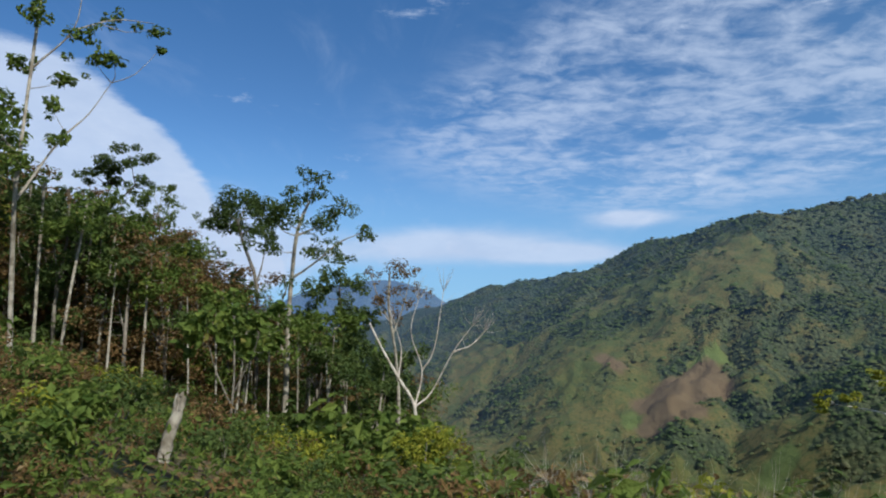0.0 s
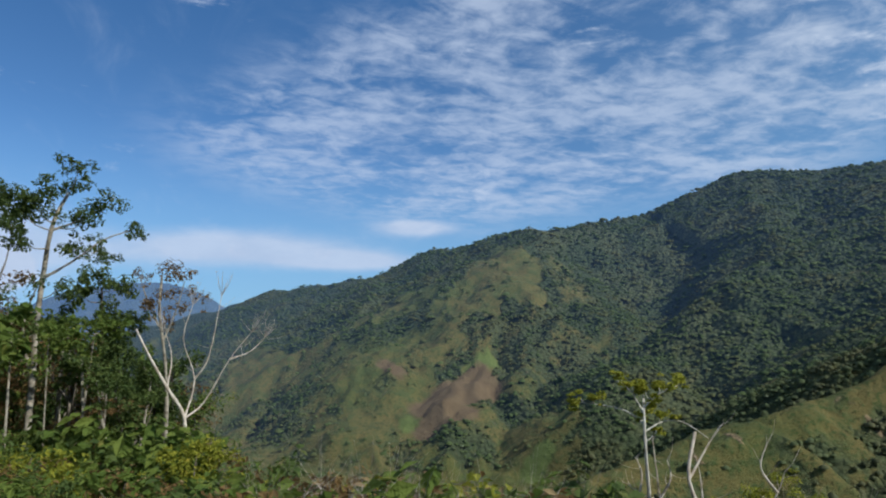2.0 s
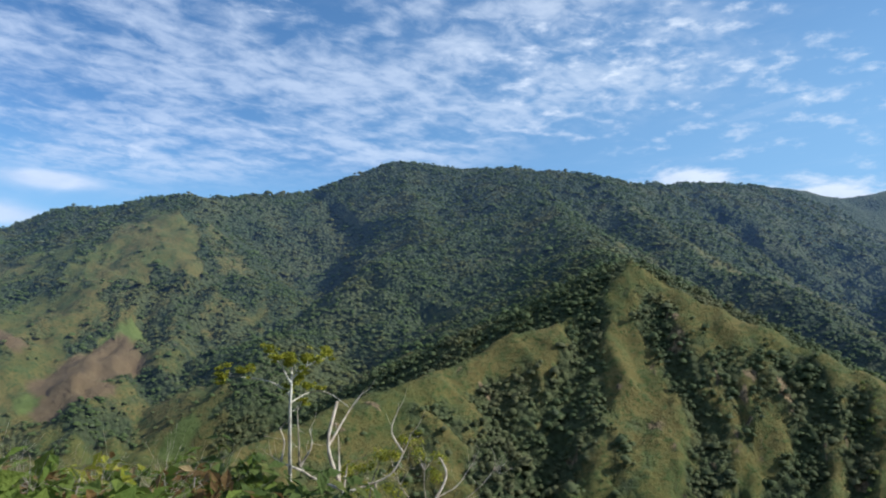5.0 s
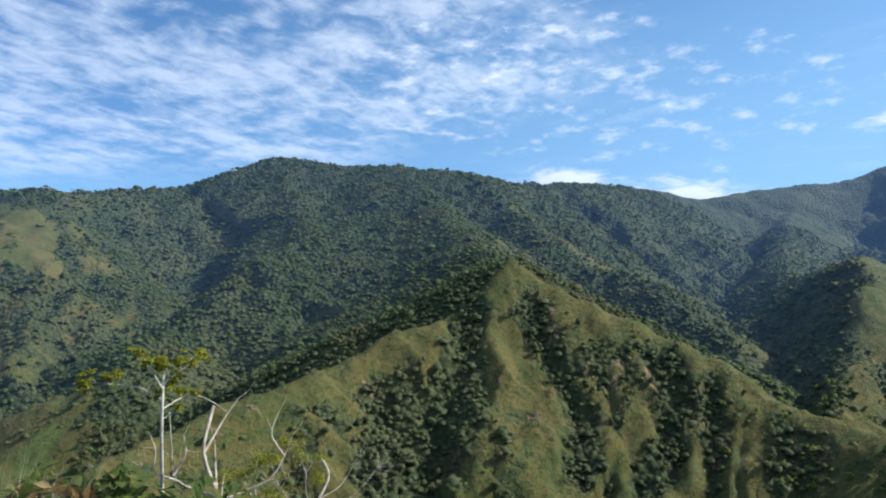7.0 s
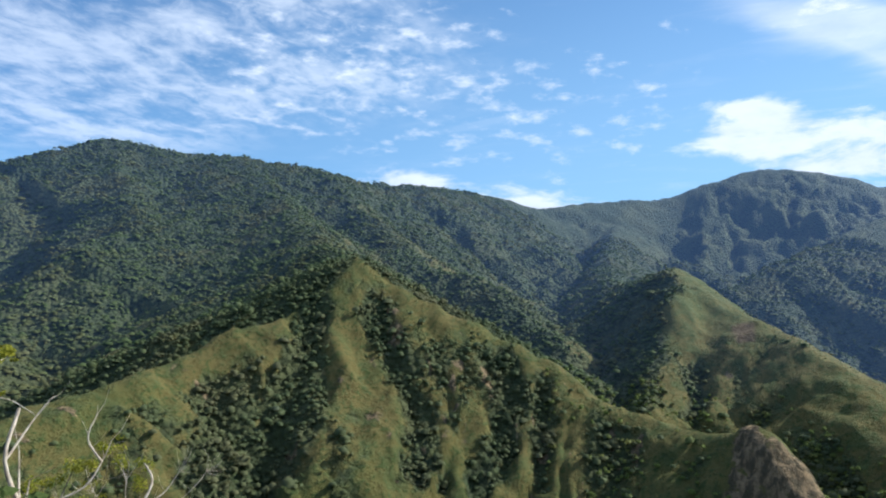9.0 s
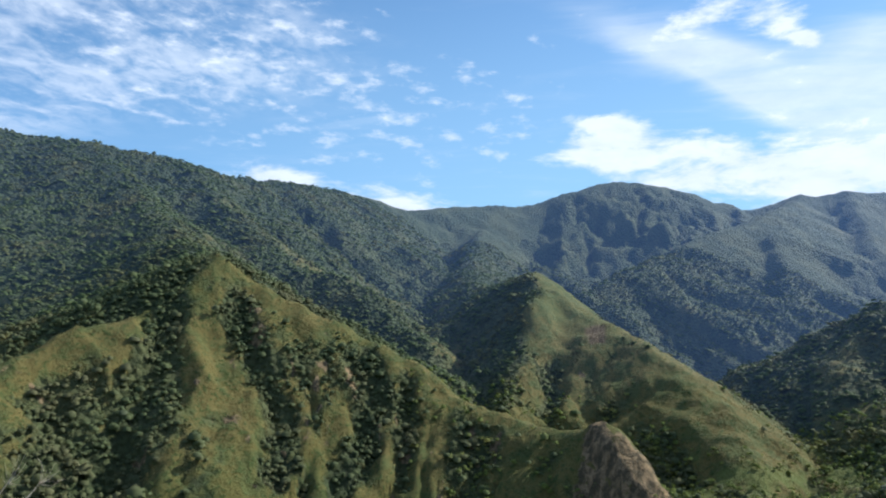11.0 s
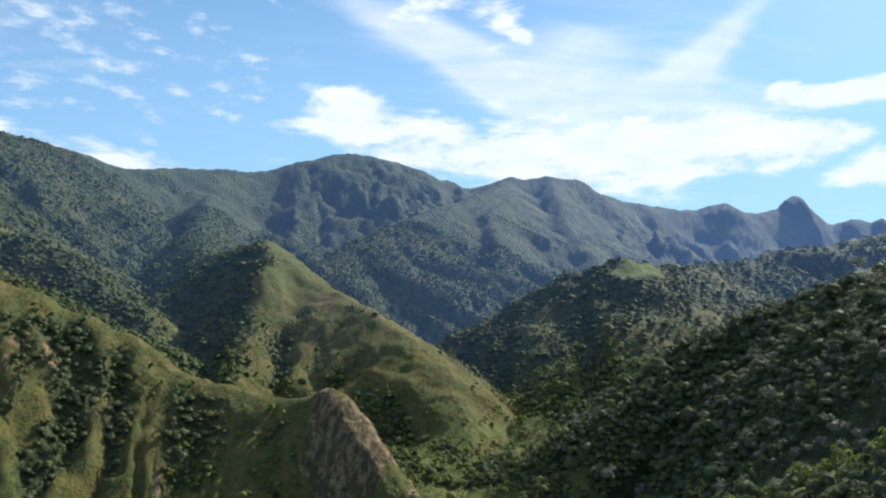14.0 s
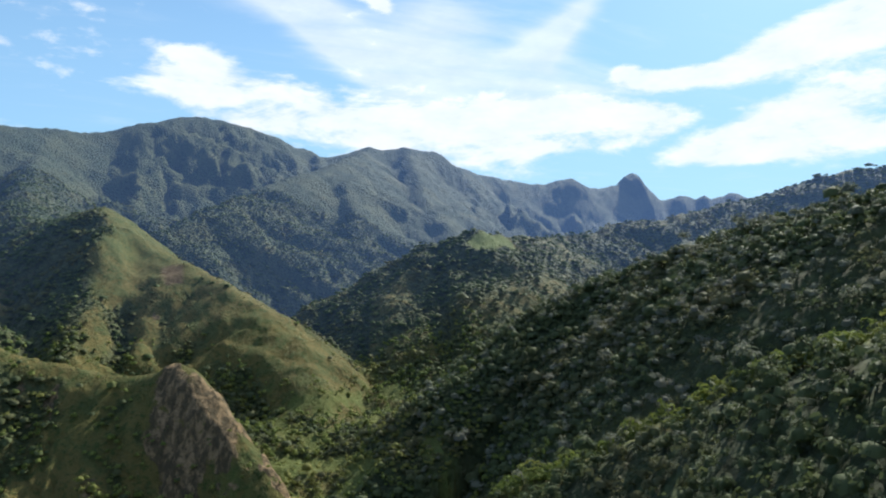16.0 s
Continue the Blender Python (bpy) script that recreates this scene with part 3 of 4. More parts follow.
    cover["grass"] = cover["grass"] * np.clip(0.55 + 2.2 * (fbm(x / 30 + 70, y / 30, 4, 0.6) - 0.42), 0, 1)
    wood = wood * (1 - np.maximum(np.maximum(cover["bare"], cover["lush"]), cover["grass"]))
    return top, wood, cover["bare"], cover["lush"], rock


def painted_haze(x, y):
    """Strength of the blue emission that paints haze into the far mountains and trees."""
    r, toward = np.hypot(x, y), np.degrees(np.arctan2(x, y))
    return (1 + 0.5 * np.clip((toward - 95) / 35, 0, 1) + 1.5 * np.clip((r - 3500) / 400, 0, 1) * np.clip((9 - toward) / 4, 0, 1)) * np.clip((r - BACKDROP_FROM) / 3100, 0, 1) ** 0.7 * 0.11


def grid_mesh(name, bearings, radii, closed=True):
    b, r = np.meshgrid(np.radians(bearings), radii)
    x, y = (r * np.sin(b)).ravel(), (r * np.cos(b)).ravel()
    z, wood, bare, lush, rock = land(x, y)
    rows, cols = b.shape
    idx = np.arange(rows * cols).reshape(rows, cols)
    nxt = np.roll(idx, -1, axis=1)
    quads = np.stack([idx[:-1], nxt[:-1], nxt[1:], idx[1:]], -1).reshape(-1, 4)
    mesh = bpy.data.meshes.new(name)
    mesh.vertices.add(rows * cols)
    mesh.vertices.foreach_set("co", np.stack([x, y, z], 1).astype(np.float32).ravel())
    mesh.loops.add(quads.size)
    mesh.polygons.add(len(quads))
    mesh.polygons.foreach_set("loop_start", np.arange(0, quads.size, 4))
    mesh.loops.foreach_set("vertex_index", quads[:, ::-1].ravel())
    mesh.update(calc_edges=True)
    mesh.polygons.foreach_set("use_smooth", np.ones(len(quads), bool))
    air = painted_haze(x, y)
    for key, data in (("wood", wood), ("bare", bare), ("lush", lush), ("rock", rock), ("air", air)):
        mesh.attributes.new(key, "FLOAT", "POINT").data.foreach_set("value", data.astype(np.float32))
    return mesh, np.degrees(np.arctan2(z.reshape(b.shape) - EYE_HEIGHT, r)), z.reshape(b.shape)


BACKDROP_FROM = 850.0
bearings = np.concatenate([np.arange(-42, 106, 0.32), np.arange(106, 136, 0.17), np.arange(136, 152, 0.32), np.arange(152, 318, 1.5)])
radii = np.concatenate([[0.05], np.geomspace(1.0, 300, 120)[:-1], np.geomspace(300, BACKDROP_FROM, 185)])
far_radii = np.concatenate([np.geomspace(BACKDROP_FROM, 2300, 150)[:-1], np.geomspace(2300, 4960, 110)])
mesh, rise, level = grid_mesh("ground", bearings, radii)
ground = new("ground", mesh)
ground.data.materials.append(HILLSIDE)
tagged(ground, "grassy and wooded mountain slopes falling into a deep valley", "ground", kind="structure")
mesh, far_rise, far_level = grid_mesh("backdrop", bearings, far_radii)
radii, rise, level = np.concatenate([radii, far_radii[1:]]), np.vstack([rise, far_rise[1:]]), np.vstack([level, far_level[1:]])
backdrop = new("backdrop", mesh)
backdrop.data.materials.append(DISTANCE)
tagged(backdrop, "mountain ranges up to the skyline, with blue haze painted in as glow", "mountains", kind="structure")
# slopes that face the lookout carry the trees that are built singly
skyline = np.maximum.accumulate(np.where(radii[:, None] < 90, -90, rise), axis=0)


fall_out, fall_round = np.gradient(level, radii, np.radians(bearings))
fall_round = fall_round / radii[:, None]


def slope_at(x, y):
    """The way that the slope faces at each place."""
    row = np.clip(np.searchsorted(radii, np.hypot(x, y)), 0, len(radii) - 1)
    turn = np.arctan2(x, y)
    col = np.clip(np.searchsorted(bearings, np.degrees(turn)), 0, len(bearings) - 1)
    out, round_ = fall_out[row, col], fall_round[row, col]
    way_up = np.stack([-out * np.sin(turn) - round_ * np.cos(turn), -out * np.cos(turn) + round_ * np.sin(turn), np.ones(len(x))], 1)
    return way_up / np.linalg.norm(way_up, axis=1)[:, None]


def ground_at(x, y):
    """The height of the built ground at one place."""
    away, turn = math.hypot(x, y), math.degrees(math.atan2(x, y))
    turn = turn + 360 if turn < bearings[0] else turn
    row = min(max(int(np.searchsorted(radii, away)), 1), len(radii) - 1)
    col = min(max(int(np.searchsorted(bearings, turn)), 1), len(bearings) - 1)
    u = min(max((away - radii[row - 1]) / (radii[row] - radii[row - 1]), 0), 1)
    v = min(max((turn - bearings[col - 1]) / (bearings[col] - bearings[col - 1]), 0), 1)
    corner = level[row - 1:row + 1, col - 1:col + 1]
    return float((1 - u) * ((1 - v) * corner[0, 0] + v * corner[0, 1]) + u * ((1 - v) * corner[1, 0] + v * corner[1, 1]))


def faces_lookout(x, y):
    row = np.clip(np.searchsorted(radii, np.hypot(x, y)), 0, len(radii) - 1)
    col = np.clip(np.searchsorted(bearings, np.degrees(np.arctan2(x, y))), 0, len(bearings) - 1)
    return rise[row, col] + np.degrees(9.0 / np.hypot(x, y)) > skyline[row, col]


# ---- woods on the slopes ----


def scatter(low, high, first, last, step):
    """Random places on the land between two distances and bearings, about step metres apart per 100 m of distance squared out."""
    area = math.radians(last - first) * (high ** 2 - low ** 2) / 2
    count = int(area / step ** 2)
    r = np.sqrt(rng.uniform(low ** 2, high ** 2, count))
    b = np.radians(rng.uniform(first, last, count))
    return r * np.sin(b), r * np.cos(b)


def crown_domes(x, y, z, size, slope, sides, flat):
    """Uneven leafy domes, two rings and a top each, that lean with the slope they stand on."""
    count = len(x)
    turn = rng.uniform(0, 2 * math.pi, (count, 1)) + np.arange(sides) * 2 * math.pi / sides
    rings = []
    for high, wide in ((-0.45, 0.95), (0.42, 0.82)):
        far = wide * rng.uniform(0.68, 1.32, (count, sides))
        rings.append(np.stack([far * np.cos(turn), far * np.sin(turn), high + rng.uniform(-0.22, 0.22, (count, sides))], -1))
        turn = turn + math.pi / sides
    top = np.stack([rng.uniform(-0.3, 0.3, count), rng.uniform(-0.3, 0.3, count), rng.uniform(0.75, 1.1, count)], -1)[:, None]
    verts = np.concatenate([*rings, top], 1)
    verts = verts * [1, 1, flat] + 0.35 * slope[:, None] * [1, 1, 0]
    verts = verts * (size * rng.uniform(0.85, 1.15, count))[:, None, None] + np.stack([x, y, z], -1)[:, None]
    k = np.arange(sides)
    nxt = (k + 1) % sides
    faces = np.concatenate([np.stack([k, nxt, sides + k], 1), np.stack([nxt, sides + nxt, sides + k], 1), np.stack([sides + k, sides + nxt, np.full(sides, 2 * sides)], 1)])
    faces = (faces[None] + (np.arange(count) * (2 * sides + 1))[:, None, None]).reshape(-1, 3)
    return verts.reshape(-1, 3), faces


def clumps(name, label, x, y, size, leaves, mat, need=0.5, spread=0.1, fine=1.0, lift=0.0, loose=0.55, sides=0, core=0.8, flat=0.75):
    """Trees whose crowns are made of many separate leafy clumps, with ragged edges and gaps, most of them round an uneven dome."""
    front = faces_lookout(x, y)
    x, y = x[front], y[front]
    z, wood = land(x, y)[:2]
    keep = wood + rng.normal(0, spread, len(x)) > need
    x, y, z = x[keep], y[keep], z[keep]
    slope = slope_at(x, y)
    base = size * np.exp(rng.normal(-0.12, 0.32, len(x)))
    tall = rng.uniform(0.8, 1.7, len(x)) + lift * rng.uniform(0.5, 1.2, len(x))
    count = len(x) * leaves
    big = np.repeat(base, leaves)
    way_out = rng.normal(0, 1, (count, 3))
    way_out /= np.linalg.norm(way_out, axis=1)[:, None]
    way_out[:, 2] = np.abs(way_out[:, 2]) * 0.9 - 0.15
    lobes = rng.normal(0, loose, (len(x), 4, 3)) * [1, 1, 0.5]
    lobe = lobes[np.repeat(np.arange(len(x)), leaves), rng.integers(0, 4, count)]
    mid = np.stack([np.repeat(x, leaves), np.repeat(y, leaves), np.repeat(z + base * tall, leaves)], 1) + (way_out * rng.uniform(0.35, 0.75, (count, 1)) + lobe) * big[:, None]
    verts, faces = leaf_faces(mid, big * fine * rng.uniform(0.28, 0.52, count), way_out + 0.5 * np.repeat(slope, leaves, axis=0))
    faces = np.concatenate([faces[:, :3], faces[:, [0, 2, 3]]])
    rounded = np.zeros(len(faces), bool)
    if sides:
        more, caps = crown_domes(x, y, z + base * (tall - 0.15), base * core, slope, sides, flat)
        rounded = np.concatenate([rounded, np.ones(len(caps), bool)])
        faces, verts = np.concatenate([faces, caps + len(verts)]), np.concatenate([verts, more])
    mesh = mesh_from(name, verts, faces, mat, smooth=False)
    mesh.polygons.foreach_set("use_smooth", rounded)
    mesh.attributes.new("air", "FLOAT", "POINT").data.foreach_set("value", painted_haze(verts[:, 0], verts[:, 1]).astype(np.float32))
    return tagged(new(name, mesh), label, "forest", kind="stuff")


def leaf_faces(mid, size, facing, slim=0.8):
    """Folded, pointed leaves: six corners, four triangles' worth of quads each."""
    count = len(mid)
    side = np.cross(facing, rng.normal(0, 1, (count, 3)))
    side /= np.linalg.norm(side, axis=1)[:, None] + 1e-9
    ahead = np.cross(side, facing)
    lift = facing * 0.22
    size = size[:, None]
    verts = np.stack([mid - ahead * size, mid - side * size * slim + lift * size, mid + ahead * size, mid + side * size * slim + lift * size], 1)
    faces = np.arange(count * 4).reshape(count, 4)
    return verts.reshape(-1, 3), faces


def mesh_from(name, verts, faces, mat, smooth=True):
    mesh = bpy.data.meshes.new(name)
    mesh.vertices.add(len(verts))
    mesh.vertices.foreach_set("co", np.asarray(verts, np.float32).ravel())
    mesh.loops.add(faces.size)
    mesh.polygons.add(len(faces))
    mesh.polygons.foreach_set("loop_start", np.arange(0, faces.size, faces.shape[1]))
    mesh.loops.foreach_set("vertex_index", faces.astype(np.int32).ravel())
    mesh.update(calc_edges=True)
    mesh.polygons.foreach_set("use_smooth", np.full(len(faces), smooth))
    mesh.materials.append(mat)
    return mesh


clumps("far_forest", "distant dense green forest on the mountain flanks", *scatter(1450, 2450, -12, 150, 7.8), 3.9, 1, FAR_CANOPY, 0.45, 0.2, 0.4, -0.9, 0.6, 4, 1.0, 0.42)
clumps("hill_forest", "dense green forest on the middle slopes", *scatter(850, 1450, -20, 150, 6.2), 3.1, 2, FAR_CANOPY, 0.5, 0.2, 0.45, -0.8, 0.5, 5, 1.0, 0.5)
clumps("valley_forest", "dense green forest in gullies and on spurs", *scatter(420, 850, -20, 150, 5.2), 2.7, 5, CANOPY, 0.5, 0.13, 0.6, -0.6, 0.5, 6, 0.9, 0.65)
clumps("ragged_crowns", "leafy treetops in gullies and on spurs", *scatter(420, 850, -20, 150, 9.5), 3.3, 20, CANOPY, 0.56, 0.13, 0.5, 0.1, 0.4, 6)
clumps("hill_shrubs", "scattered olive shrubs on the grassy inner spur", *scatter(850, 1220, 84, 106, 6.0), 1.7, 6, SHRUB_LEAF, 0.34, 0.22, 0.9, -0.6)
clumps("slope_shrubs", "scattered low olive shrubs on grassy spurs", *scatter(420, 850, -5, 110, 3.9), 1.05, 5, SHRUB_LEAF, 0.30, 0.24, 1.0, -0.6)
x, y = scatter(380, 950, 85, 125, 6.0)
low = land(x, y)[0] < -112
clumps("valley_thicket", "bright green thicket on the valley floor", x[low], y[low], 2.4, 10, VALLEY_LEAF, 0.2, 0.2, 0.55, 0.0, 0.5, 6, 0.7)
clumps("valley_trees", "bushy green trees on the lower slopes", *scatter(430, 900, 76, 116, 7.0), 2.4, 18, VALLEY_LEAF, 0.42, 0.15, 0.5, 0.0, 0.4, 6, 0.75)
clumps("shaded_forest", "dense forest on the shaded near slope", *scatter(60, 680, 109.5, 160, 5.0), 2.0, 12, CANOPY, 0.3, 0.1, 0.8)
clumps("shaded_crowns", "broad-crowned trees on the shaded slope", *scatter(290, 680, 110.5, 160, 9.6), 3.0, 44, SUN_TONED_LEAF, 0.5, 0.1, 0.36, 0.5, 0.3, 8, 0.66, 0.8)
clumps("near_forest", "broad-crowned trees on the near slope", *scatter(80, 290, 105, 160, 5.6), 2.4, 80, CANOPY, 0.2, 0.1, 0.36, 0.1, 0.3, 8, 0.72, 0.85)
clumps("tall_crowns", "tall trees that stand out over the shaded slope", *scatter(200, 640, 124, 150, 24.0), 3.8, 90, SUN_TONED_LEAF, 0.5, 0.1, 0.38, 0.5, 0.3)

line = LINES["near_east"][:6]
k = rng.uniform(0, 4.99, 420)
on = line[k.astype(int)] + (line[k.astype(int) + 1] - line[k.astype(int)]) * (k % 1)[:, None]
clumps("crest_trees", "sunlit yellow-green trees along the near crest", on[:, 0] + rng.normal(0, 5, 420), on[:, 1] + rng.normal(0, 5, 420), 1.9, 70, VALLEY_LEAF, -1.0, 0.1, 0.5)

# ---- plants round the lookout ----


def bark_material(name, base, spot_color, scale=6.0):
    mat, m = material(name)
    place = m.put("ShaderNodeNewGeometry").outputs["Position"]
    long = m.vec("MULTIPLY", place, (1.0, 1.0, 0.25))
    grain, blot = m.noise(long, scale * 4, 5.0, 0.65), m.noise(place, scale * 0.5, 4.0, 0.6)
    color = m.mix(m.ramp(blot.outputs[0], 0.42, 0.62), base, spot_color)
    color = m.mix(m.ramp(grain.outputs[0], 0.5, 0.75, 0.0, 0.5), color, tuple(c * 0.45 for c in spot_color[:3]) + (1,))
    finish(m, color, 0.85, grain, 0.7, 0.02, 0.2)
    return mat


PALE_BARK = bark_material("pale_bark", (0.36, 0.32, 0.25, 1), (0.19, 0.16, 0.115, 1))
GREY_BARK = bark_material("grey_bark", (0.22, 0.19, 0.15, 1), (0.11, 0.095, 0.07, 1))
DARK_BARK = bark_material("dark_bark", (0.10, 0.08, 0.06, 1), (0.05, 0.042, 0.032, 1))
DEAD_WOOD = bark_material("dead_wood", (0.58, 0.51, 0.42, 1), (0.38, 0.31, 0.24, 1))
WHITE_BARK = bark_material("white_bark", (0.60, 0.56, 0.48, 1), (0.40, 0.36, 0.29, 1))
DARK_LEAF = leaf_material("dark_leaves", (0.056, 0.090, 0.022, 1), (0.145, 0.185, 0.046, 1), (0.13, 0.13, 0.04, 1), 0.42, 2.0, (0.22, 0.19, 0.06, 1), gloss=0.18)
GREEN_LEAF = leaf_material("green_leaves", (0.082, 0.130, 0.022, 1), (0.200, 0.245, 0.045, 1), (0.19, 0.17, 0.05, 1), 0.42, 2.0, (0.33, 0.24, 0.07, 1), gloss=0.18)
LIME_LEAF = leaf_material("yellow_green_leaves", (0.20, 0.22, 0.02, 1), (0.42, 0.40, 0.045, 1), (0.36, 0.31, 0.05, 1), 0.45, 2.0, (0.46, 0.36, 0.06, 1), gloss=0.18)
RUST_LEAF = leaf_material("withered_leaves", (0.11, 0.068, 0.025, 1), (0.27, 0.165, 0.06, 1), (0.20, 0.155, 0.05, 1), 0.38, 2.0, (0.45, 0.35, 0.18, 1), gloss=0.18)


def part(name, verts, faces, mat, parent, label="", smooth=True):
    ob = new(name, mesh_from(name, verts, faces, mat, smooth))
    ob.parent = parent
    if label:
        ob["label"] = label
    return ob


def bend(points, step=5):
    """A smooth run through the points."""
    p = np.array(points, float)
    p = np.vstack([2 * p[0] - p[1], p, 2 * p[-1] - p[-2]])
    out = []
    for a, b, c, d in zip(p[:-3], p[1:-2], p[2:-1], p[3:]):
        for k in np.arange(step) / step:
            out.append(0.5 * (2 * b + (c - a) * k + (2 * a - 5 * b + 4 * c - d) * k * k + (3 * b - a - 3 * c + d) * k ** 3))
    return np.array(out + [p[-2]])


def tube(points, thick, thin, sides=7, wobble=0.12, step=4):
    """A tapered, slightly uneven stem along the points, closed at the tip."""
    p = bend(points, step)
    n_rings = len(p)
    along = np.gradient(p, axis=0)
    along /= np.linalg.norm(along, axis=1)[:, None] + 1e-9
    aside = np.cross(along, (0.31, 0.93, 0.2))
    aside /= np.linalg.norm(aside, axis=1)[:, None] + 1e-9
    other = np.cross(along, aside)
    k = np.linspace(0, 1, n_rings)
    size = thick + (thin - thick) * k ** 0.8
    angle = np.linspace(0, 2 * math.pi, sides, endpoint=False)
    uneven = 1 + rng.normal(0, wobble, (n_rings, sides))
    ring = p[:, None] + (size[:, None] * uneven)[..., None] * (np.cos(angle)[None, :, None] * aside[:, None] + np.sin(angle)[None, :, None] * other[:, None])
    idx = np.arange(n_rings * sides).reshape(n_rings, sides)
    nxt = np.roll(idx, -1, 1)
    faces = np.stack([idx[:-1], nxt[:-1], nxt[1:], idx[1:]], -1).reshape(-1, 4)
    verts = np.vstack([ring.reshape(-1, 3), p[-1:] + along[-1:] * thin])
    tip = len(verts) - 1
    cap = np.stack([idx[-1], nxt[-1], np.full(sides, tip), np.full(sides, tip)], -1)
    return verts, np.vstack([faces, cap[:, [0, 1, 2, 2]]])[: len(faces)]


def joined(pieces):
    verts, faces, base = [], [], 0
    for v, f in pieces:
        verts.append(v)
        faces.append(f + base)
        base += len(v)
    return np.vstack(verts), np.vstack(faces)


def foliage(centres, radii, each, leaf, flat=0.65, slim=0.55, droop=0.0):
    """Leaves round some centres, thickest towards the outside of each tuft."""
    mids, sizes, ways = [], [], []
    for c, r in zip(centres, radii):
        count = max(6, int(each * r * r))
        d = rng.normal(0, 1, (count, 3))
        d /= np.linalg.norm(d, axis=1)[:, None]
        mids.append(np.array(c) + d * (rng.uniform(0.25, 1.0, (count, 1)) ** 0.6) * r * [1, 1, flat])
        face = d * 0.6 + rng.normal(0, 0.5, (count, 3)) + [0, 0, 0.7 - droop]
        ways.append(face / np.linalg.norm(face, axis=1)[:, None])
        sizes.append(leaf * rng.uniform(0.55, 1.25, count))
    return leaf_faces(np.vstack(mids), np.concatenate(sizes), np.vstack(ways), slim)


def stand(bearing, distance):
    x, y, _ = spot(bearing, distance)
    return Vector((x, y, ground_at(x, y)))


def root(name, label, category, bearing, distance, group="", turn=None):
    """An empty at the foot of a plant; its x axis runs across the line from the lookout, its y axis away from it."""
    ob = new(name)
    ob.empty_display_size = 0.3
    place = stand(bearing, distance)
    ob.matrix_basis = pose(place.x, place.y, place.z, 0, 0, -bearing if turn is None else turn)
    return tagged(ob, label, category, group)


def twig_fan(start, way, length, thick, count, spread=0.5):
    out = []
    for _ in range(count):
        d = np.array(way) / np.linalg.norm(way) + rng.normal(0, spread, 3)
        d /= np.linalg.norm(d)
        size = length * rng.uniform(0.5, 1.1)
        mid = np.array(start) + d * size * 0.5 + rng.normal(0, 0.06 * size, 3)
        out.append(tube([start, mid, np.array(start) + d * size + [0, 0, 0.12 * size]], thick, thick * 0.35, 3, 0.05, 2))
    return out


def tree(name, label, bearing, distance, limbs, thick, bark, tufts=(), leaf_mat=None, leaf=0.14, each=170, flat=0.8, category="tree", twigs=3, group="", turn=None, slim=0.5):
    """limbs: runs of (across, up) points, the trunk first; tufts: (across, up, radius) of the leafy ends."""
    ob = root(name, label, category, bearing, distance, group, turn)
    runs = []
    for k, run in enumerate(limbs):
        drift = rng.uniform(-0.25, 0.25) if k else 0.0
        reach = run[-1][1] - run[0][1]
        runs.append([(a, drift * (u - run[0][1]) + 0.03 * rng.normal() * reach, u) for a, u in run])
        if k:
            # a limb starts on the trunk or limb it grows from
            near = min((p for r in runs[:-1] for p in bend(r)), key=lambda p: (p[0] - run[0][0]) ** 2 + (p[2] - run[0][1]) ** 2)
            runs[-1][0] = tuple(near)
    height = max(p[2] for p in runs[0])
    foot = runs[0][0]
    runs[0] = [(foot[0], foot[1], foot[2] - 0.4)] + runs[0] if foot[2] < 1 else runs[0]
    part("trunk", *tube(runs[0], thick, thick * 0.4, 9 if height > 1.5 else 5), bark, ob)
    fine = []
    for run in runs[1:]:
        level = np.clip(1 - run[0][2] / max(height, 0.1), 0.15, 0.8)
        part("branch", *tube(run, thick * (0.3 + 0.35 * level), thick * 0.12, 6 if height > 1.5 else 4), bark, ob)
        if not tufts and twigs:
            fine += twig_fan(run[-1], np.array(run[-1]) - np.array(run[-2]), 1.0, thick * 0.1, twigs)
            for p in bend(run)[3::3]:
                fine += twig_fan(p, (rng.normal(), rng.normal(), 1.0), 0.8, thick * 0.09, 1)
    if fine:
        tagged(part("twigwork", *joined(fine), bark, ob), kind="stuff")
    if tufts:
        every = np.vstack([bend(r) for r in runs])
        centres, sticks = [], []
        for a, u, r in tufts:
            c = np.array([a, rng.normal(0, 0.9 * r), u])
            below = every[every[:, 2] < u - 0.2 * r]
            pool = below if len(below) else every
            start = pool[np.argmin(np.linalg.norm(pool - c + [0, 0, 0.3], axis=1))]
            if np.linalg.norm(c - start) > 0.25:
                mid = (start + c) / 2 + [0, 0, -0.12 * np.linalg.norm(c - start)] + rng.normal(0, 0.06, 3)
                sticks.append(tube([start, mid, c], thick * 0.2, thick * 0.07, 4, 0.1, 2))
            centres.append(c)
            for _ in range(6):
                # a tuft is made of smaller tufts, so that its outline is uneven
                centres.append(c + rng.normal(0, 0.62 * r, 3) * [1, 1, 0.6])
        if sticks and height > 1.5:
            tagged(part("twigwork", *joined(sticks), bark, ob), kind="stuff")
        radii = np.repeat([0.5 * r for _, _, r in tufts], 7) * rng.uniform(0.55, 1.3, 7 * len(tufts))
        part("crown", *foliage(centres, radii, each, leaf, flat, slim), leaf_mat, ob, smooth=False)
    return ob


